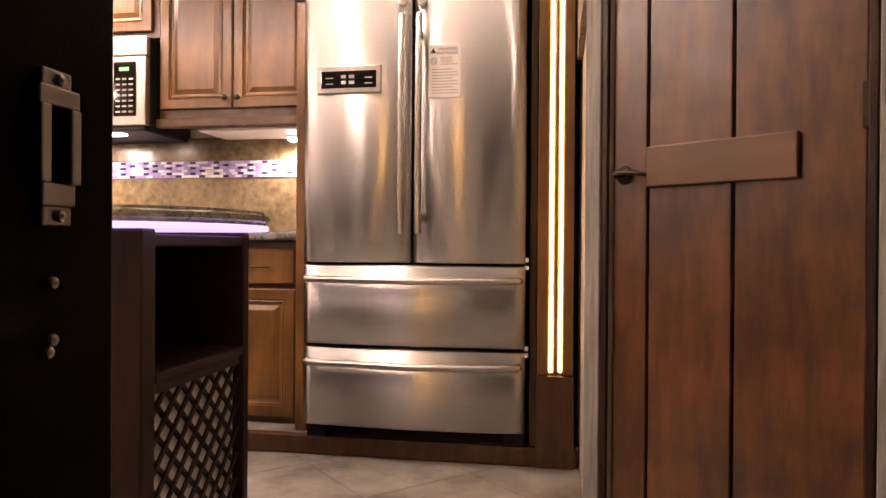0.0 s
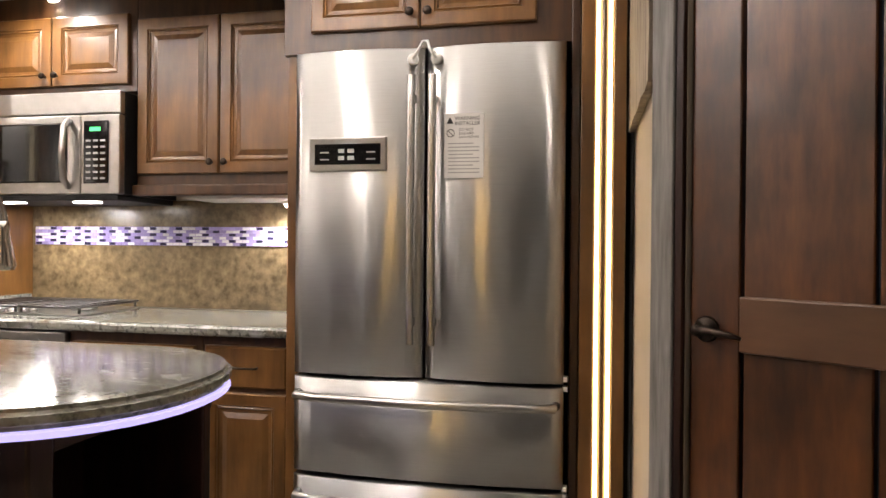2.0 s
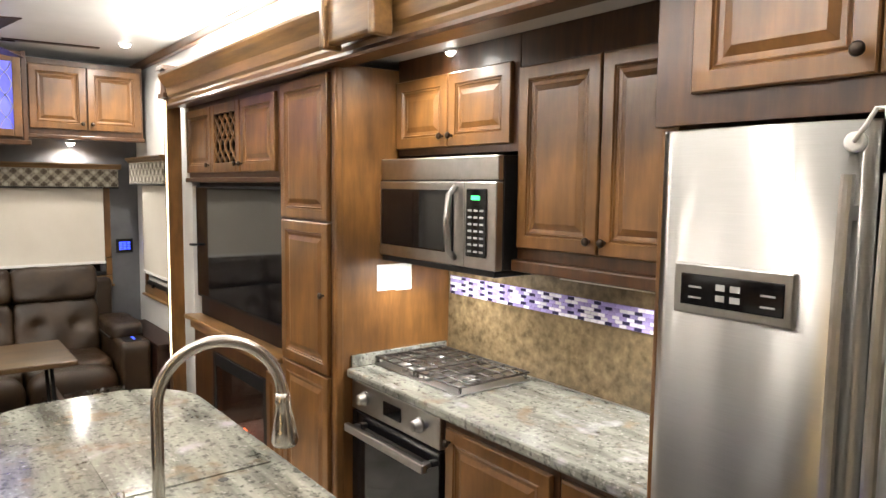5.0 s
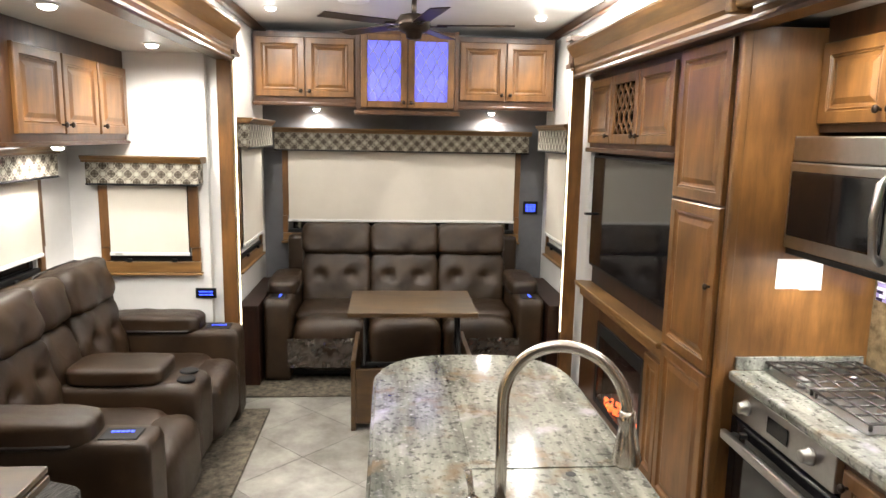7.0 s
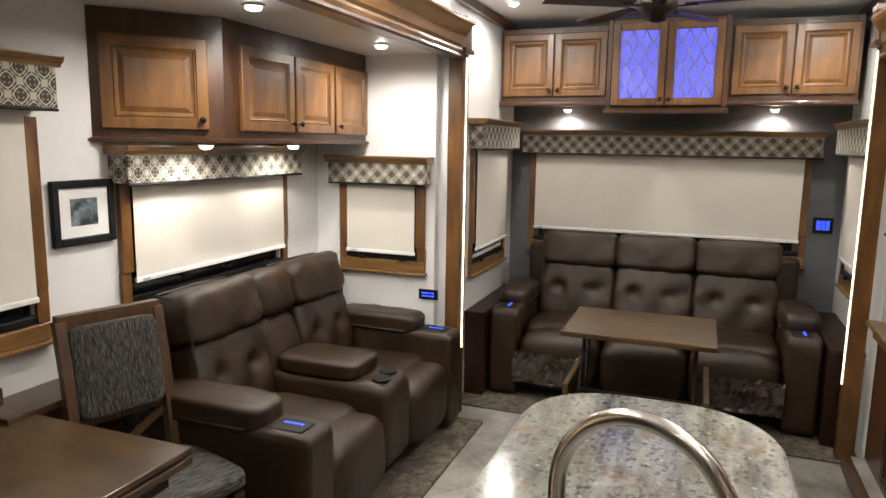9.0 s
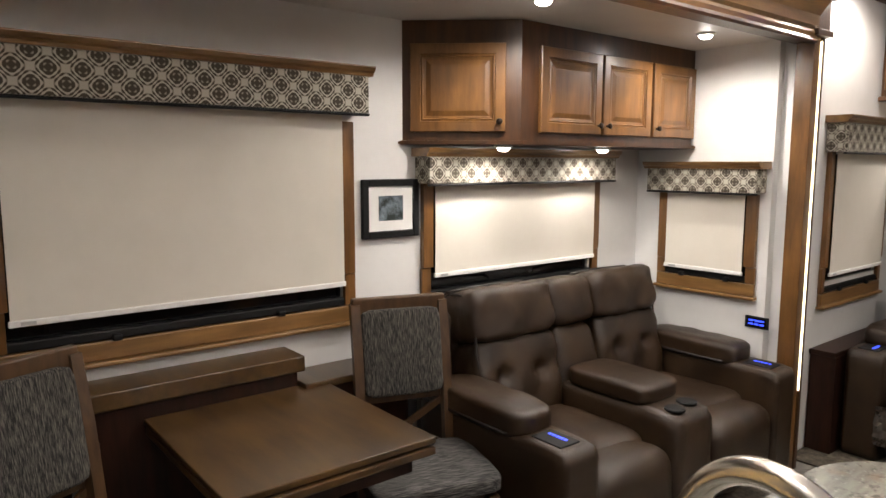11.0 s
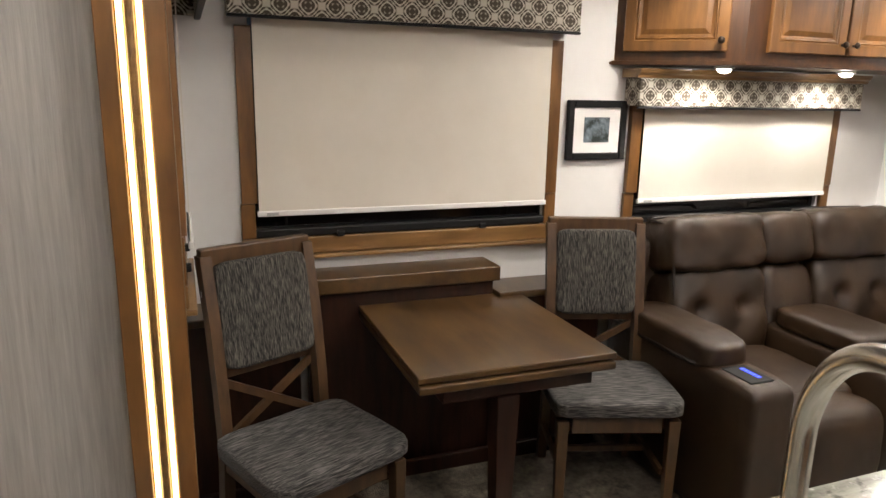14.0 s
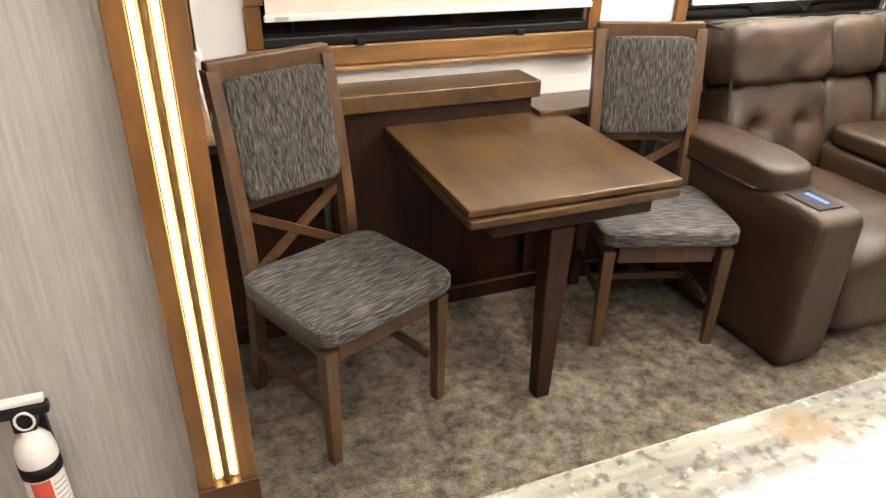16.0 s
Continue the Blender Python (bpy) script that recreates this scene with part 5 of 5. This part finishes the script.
# ---------------------------------------------------------------- dinette
dt = thing("dining_table", "brown wooden dinette table with an extension leaf under its top", "dining table")
part("top", boxes((-2.395, -1.695, -0.24, 0.570, 0.760, 0.782), bev=0.004), TABLEW, dt)
part("leaf", boxes((-2.392, -1.698, -0.22, 0.576, 0.725, 0.753), bev=0.006), TABLEW, dt, "extension leaf")
part("apron", boxes((-2.33, -1.79, -0.15, 0.53, 0.665, 0.724), bev=0.004), DARKW, dt)
lg = bmesh.new()
box(lg, -2.055, -1.975, 0.46, 0.54, 0.021, 0.664, 0.004)
for v in lg.verts:
    k = 0.62 + 0.38 * (v.co.z / 0.664)
    v.co.x, v.co.y = -2.015 + (v.co.x + 2.015) * k, 0.50 + (v.co.y - 0.50) * k
part("leg", lg, DARKW, dt, "tapered dark leg")
hu = thing("dinette_hutch", "dark brown wooden wall cabinet behind the dinette table", "cabinet")
part("upper_box", boxes((-2.30, -1.52, -0.335, -0.150, 0.845, 0.908), bev=0.005), TABLEW, hu)
part("body", boxes((-2.28, -1.54, -0.335, -0.180, 0.021, 0.844)), DARKW, hu)
part("shelf", boxes((-2.84, -2.285, -0.335, -0.12, 0.770, 0.800), bev=0.004), TABLEW, hu)
part("shelf", boxes((-1.455, -1.05, -0.335, -0.12, 0.770, 0.800), bev=0.004), TABLEW, hu)
part("side_panel", boxes((-1.455, -1.05, -0.335, -0.15, 0.021, 0.769)), DARKW, hu)
part("side_panel", boxes((-2.80, -2.285, -0.335, -0.15, 0.021, 0.769)), DARKW, hu)
part("post", boxes((-1.535, -1.48, -0.149, -0.09, 0.021, 0.769), bev=0.004), DARKW, hu)
part("base_moulding", boxes((-2.80, -1.05, -0.148, -0.125, 0.021, 0.09), bev=0.004), DARKW, hu)


def chair(at, rz):
    """Looks to its own +y; origin on the floor under the seat's middle."""
    t = thing("dining_chair", "brown wooden dining chair with charcoal woven upholstery and a crossed back", "chair", at, rz, "dinette chairs")
    for s in (-1, 1):
        f = bmesh.new()
        box(f, s * 0.212 - 0.022, s * 0.212 + 0.022, 0.185, 0.229, 0.0, 0.42, 0.003)
        for v in f.verts:
            if v.co.z < 0.2:
                v.co.x, v.co.y = s * 0.212 + (v.co.x - s * 0.212) * 0.75, 0.21 + (v.co.y - 0.207) * 0.75
        part("leg", f, CHAIRW, t)
        pts = [(s * 0.19, -0.25, 0.0), (s * 0.19, -0.215, 0.20), (s * 0.19, -0.20, 0.42), (s * 0.19, -0.215, 0.62), (s * 0.19, -0.25, 0.88), (s * 0.19, -0.295, 1.10)]
        bp_ = bmesh.new()
        loops = []
        for x, y, z in pts:
            loops.append([bp_.verts.new((x + a * 0.019, y + b * 0.022, z)) for a, b in ((-1, -1), (1, -1), (1, 1), (-1, 1))])
        for a, b in zip(loops, loops[1:]):
            for k in range(4):
                bp_.faces.new((a[k], a[(k + 1) % 4], b[(k + 1) % 4], b[k]))
        bp_.faces.new(loops[0][::-1])
        bp_.faces.new(loops[-1])
        part("back_post", bp_, CHAIRW, t)
        part("apron", boxes((s * 0.195 - 0.010, s * 0.195 + 0.010, -0.18, 0.174, 0.36, 0.425), bev=0.003), CHAIRW, t)
        part("stretcher", boxes((s * 0.195 - 0.009, s * 0.195 + 0.009, -0.20, 0.178, 0.16, 0.19), bev=0.003), CHAIRW, t)
        # crossed bars of the lower back
        xb = bmesh.new()
        n_ = 8
        loops = []
        for i in range(n_ + 1):
            u = i / n_
            x, z = s * (-0.165 + 0.33 * u), 0.47 + 0.19 * u + 0.02 * math.sin(u * math.pi) * (1 if u < 0.5 else -1) * 0
            y = -0.203 - 0.03 * u + s * 0.004
            loops.append([xb.verts.new((x, y + b * 0.009, z + a * 0.016)) for a, b in ((-1, -1), (1, -1), (1, 1), (-1, 1))])
        for a, b in zip(loops, loops[1:]):
            for k in range(4):
                xb.faces.new((a[k], a[(k + 1) % 4], b[(k + 1) % 4], b[k]))
        xb.faces.new(loops[0][::-1])
        xb.faces.new(loops[-1])
        part("cross_bar", xb, CHAIRW, t)
    part("apron", boxes((-0.172, 0.172, 0.187, 0.207, 0.36, 0.425), bev=0.003), CHAIRW, t)
    part("apron", boxes((-0.170, 0.170, -0.21, -0.19, 0.36, 0.425), bev=0.003), CHAIRW, t)
    part("stretcher", boxes((-0.185, 0.185, -0.02, 0.0, 0.163, 0.188), bev=0.003), CHAIRW, t)
    part("back_rail", boxes((-0.170, 0.170, -0.262, -0.238, 0.672, 0.715), bev=0.004), CHAIRW, t)
    tr = boxes((-0.203, 0.203, -0.315, -0.280, 1.055, 1.125), bev=0.006)
    part("top_rail", tr, CHAIRW, t)
    part("seat", pillow(0, 0.034, 0.474, 0.252, 0.220, 0.033, 9.0, 9, wrinkle=0.002), FABRICS, t, "charcoal woven seat pad", True)
    part("back_pad", pillow(0, 0, 0, 0.171, 0.030, 0.186, 12, 8, wrinkle=0.001), FABRIC, t, "charcoal woven back pad", True, (0, -0.255, 0.890), (9.5, 0, 0))
    return t


for c_ in (chair((-1.406, 0.288, 0.021), 23), chair((-2.615, 0.195, 0.021), -18)):
    c_.scale = (1, 1, 0.968)
tag = thing("hang_tag", "small white round tag hanging on the chair back", "tag")
part("disc", lathe([(0.014, 0), (0.014, 0.002)], 14, None, (-1.106, 0.105, 0.965), "x"), WHITEP, tag)
part("cord", tube([(-1.112, 0.085, 1.035), (-1.108, 0.100, 1.00), (-1.105, 0.105, 0.977)], 0.0015, 6), BLACKP, tag)

# ---------------------------------------------------------------- fire extinguisher by the door
fe = thing("fire_extinguisher", "small white fire extinguisher with a black head on a wall bracket", "fire extinguisher", (-0.585, YL + 0.068, 0.14))
part("cylinder", lathe([(0.040, 0), (0.044, 0.008), (0.044, 0.23), (0.040, 0.255), (0.026, 0.278), (0.018, 0.285), (0.017, 0.30)], 24), WHITEP, fe, "white cylinder", True)


def wrap(a0, a1, z0, z1, r):
    """A label bent round an upright cylinder between two angles."""
    bm = bmesh.new()
    cols = [[bm.verts.new((r * math.cos(radians(a)), r * math.sin(radians(a)), z)) for z in (z0, z1)] for a in np.linspace(a0, a1, 9)]
    for p, q in zip(cols, cols[1:]):
        bm.faces.new((p[0], q[0], q[1], p[1]))
    return bm


part("label", wrap(60, 115, 0.085, 0.165, 0.0447), mat("red_label", (0.50, 0.06, 0.04), (0.58, 0.08, 0.055), 0.4), fe, "red label", True)
part("label", wrap(116, 175, 0.060, 0.165, 0.0446), PAPER, fe, "white printed label", True)
for k in range(5):
    part("print_line", wrap(120, 165, 0.080 + k * 0.016, 0.085 + k * 0.016, 0.0449), GREYINK, fe)
part("strap", lathe([(0.0455, 0.170), (0.0455, 0.205)], 24), BLACKP, fe, "black strap", True)
part("head", boxes((-0.024, 0.024, -0.022, 0.022, 0.30, 0.345), (-0.055, 0.045, -0.014, 0.014, 0.335, 0.362), bev=0.005), BLACKP, fe, "black valve head")
part("lever", boxes((-0.050, 0.052, -0.012, 0.012, 0.366, 0.382), bev=0.004), WHITEP, fe, "white squeeze lever")
part("pin_ring", tube([(-0.005 + 0.019 * math.cos(a), 0.026, 0.335 + 0.024 * math.sin(a)) for a in (k * math.pi / 8 for k in range(16))], 0.003, 6, True), WHITEP, fe, "white pull ring", True)
part("bracket", boxes((-0.028, 0.028, -0.067, -0.046, 0.02, 0.30), bev=0.003), BLACKP, fe)

# rustic board on the partition
rb = thing("wall_board", "rough grey-brown live-edge wooden board hung on the partition", "wall decoration")
bmb = bmesh.new()
box(bmb, -0.056, -0.0365, 2.215, 2.90, 1.58, 2.45)
bmesh.ops.subdivide_edges(bmb, edges=bmb.edges, cuts=7, use_grid_fill=True)
for v in bmb.verts:
    v.co += Vector((0.0, 0.018 * noise.noise(Vector((v.co.z * 7, v.co.y * 3, 2))), 0.01 * noise.noise(Vector((v.co.y * 20, v.co.z, 5)))))
    if v.co.x < -0.05 and v.co.y < 2.85:
        v.co.x -= 0.006 * abs(noise.noise(v.co * 16))
part("board", bmb, mat("weathered_board", (0.10, 0.075, 0.055), (0.30, 0.25, 0.20), 0.7, scale=(8, 8, 1), n=4, bump=0.3, bn=20), rb)

# ---------------------------------------------------------------- ceiling things
fan = thing("ceiling_fan", "dark bronze ceiling fan with flat dark blades at rest", "ceiling fan", (-4.55, 1.775, CEIL - 0.09))
part("downrod", lathe([(0.016, -0.06), (0.016, 0.05)], 14), BRONZE, fan, "", True)
part("canopy", lathe([(0.07, 0.089), (0.068, 0.06), (0.03, 0.04), (0.018, 0.038)], 20), BRONZE, fan, "", True)
part("motor", lathe([(0.02, -0.04), (0.085, -0.055), (0.10, -0.08), (0.10, -0.125), (0.07, -0.15), (0.05, -0.155), (0.045, -0.185), (0.02, -0.195)], 24), BRONZE, fan, "", True)
for a in (10, 82, 154, 226, 298):
    bl_ = boxes((0.14, 0.60, -0.055, 0.055, -0.112, -0.106), bev=0.002)
    o = part("blade", bl_, DARKW, fan, rot=(6, 0, a))
    part("blade_arm", boxes((0.09, 0.20, -0.014, 0.014, -0.120, -0.1125), bev=0.002), BRONZE, o)
part("vent", lathe([(0.10, -0.001), (0.10, -0.010), (0.085, -0.014), (0.01, -0.015)], 24), WHITEP, thing("ceiling_vent", "round white ceiling vent", "vent", (-4.9, 1.40, CEIL)), "", True)


def puck(x, y, z, r=0.034, watts=9.0, name="ceiling_light", label="round recessed ceiling light with a bright lens", spot=125, color=WARM):
    t = thing(name, label, "ceiling light", (x, y, z), group="recessed lights")
    part("trim_ring", lathe([(r + 0.012, -0.001), (r + 0.012, -0.006), (r + 0.002, -0.012), (r, -0.012)], 20), WHITEP, t, "", True)
    part("lens", lathe([(r, -0.0125), (r * 0.85, -0.021), (r * 0.5, -0.027), (0.004, -0.029)], 20), PUCK, t, "glowing lens", True)
    lamp("puck_light", "SPOT", (x, y, z - 0.045), watts, color, 0.03, None, spot)


for x, y in PUCKS_MAIN:
    puck(x, y, CEIL, watts=10 if x > 0 else 50 if x < -5 else 23, spot=172)
for x, y in PUCKS_LEFT:
    puck(x, y, SLIDE, watts=42, spot=172)
for x, y in PUCKS_KITCHEN:
    puck(x, y, SLIDE, watts=22, spot=172)
for x, y in UNDER_LEFT:
    puck(x, y, 1.747, 0.030, 15, "under_cabinet_light", "round bright light under the overhead cabinet", 172)
for x, y in UNDER_REAR:
    puck(x, y, 2.044, 0.026, 20, "under_cabinet_light", "round bright light under the overhead cabinet", 172)
puck(-1.45, 3.50, 1.412, 0.030, 26, "under_cabinet_light", "round bright light under the kitchen cabinet", 172, COOL)
lamp("microwave_light", "AREA", (-2.55, 3.30, 1.385), 7.0, COOL, 0.12)
lamp("cove_light_kitchen", "AREA", (-2.5, 2.95, 2.46), 95, COOL, 4.4, (-2.5, 2.6, 3.2), size_y=0.03)
lamp("cove_light_dinette", "AREA", (-2.9, 0.60, 2.49), 125, COOL, 3.4, (-2.9, 0.95, 3.2), size_y=0.03)

# ---------------------------------------------------------------- pieces of floor and backsplash
floor_top = thing("floor_tiles", "grey-brown stone-look vinyl tiles laid diagonally", "floor", kind="structure")
TS = 0.46


def tile_piece(cx, cy, lim):
    """One diagonal tile, cut to the room."""
    poly = [Vector((cx + TS / math.sqrt(2) * 0.994 * a, cy + TS / math.sqrt(2) * 0.994 * b)) for a, b in ((1, 0), (0, 1), (-1, 0), (0, -1))]
    for ax, val, keep in ((0, lim[0], 1), (0, lim[1], -1), (1, lim[2], 1), (1, lim[3], -1)):
        out = []
        for p, q in zip(poly, poly[1:] + poly[:1]):
            pin, qin = (p[ax] - val) * keep >= 0, (q[ax] - val) * keep >= 0
            if pin:
                out.append(p)
            if pin != qin:
                out.append(p + (q - p) * ((val - p[ax]) / (q[ax] - p[ax])))
        poly = out
        if len(poly) < 3:
            return
    bm = extrude_poly([(p.x, p.y) for p in poly], -0.0055, 0.0)
    part("tile", bm, TILE, floor_top)


H = TS / math.sqrt(2)
for i in range(-1, 14):
    for j in range(0, 10):
        cx, cy = -6.3 + i * 2 * H + (H if j % 2 else 0), 0.5 + j * H
        tile_piece(cx, cy, (-6.29, 1.18, YL + 0.002, 2.884))

rngm = random.Random(11)
cells = {}
for r in range(6):
    x = -2.825 - (0.02 if r % 2 else 0)
    while x < -1.262:
        w = 0.034
        x0, x1 = max(x, -2.828), min(x + w, -1.232)
        key = rngm.random()
        col = int(round((x + 2.825) / w))
        m_ = TILED if (col + 2 * r) % 4 == 0 and key < 0.85 else TILEL if key < 0.55 else TILEP
        me = cells.setdefault((m_.name, round(x1 - x0, 3)), None)
        if me is None:
            me = mesh_of("mosaic_tile", boxes((0, x1 - x0 - 0.002, -0.003, 0.0, 0, 0.0125), bev=0.0008), m_)
            cells[(m_.name, round(x1 - x0, 3))] = me
        o = new("mosaic_tile", me)
        o.parent = bs
        o.location = (x0, KB - 0.0156, 1.215 + r * 0.0145)
        x += w
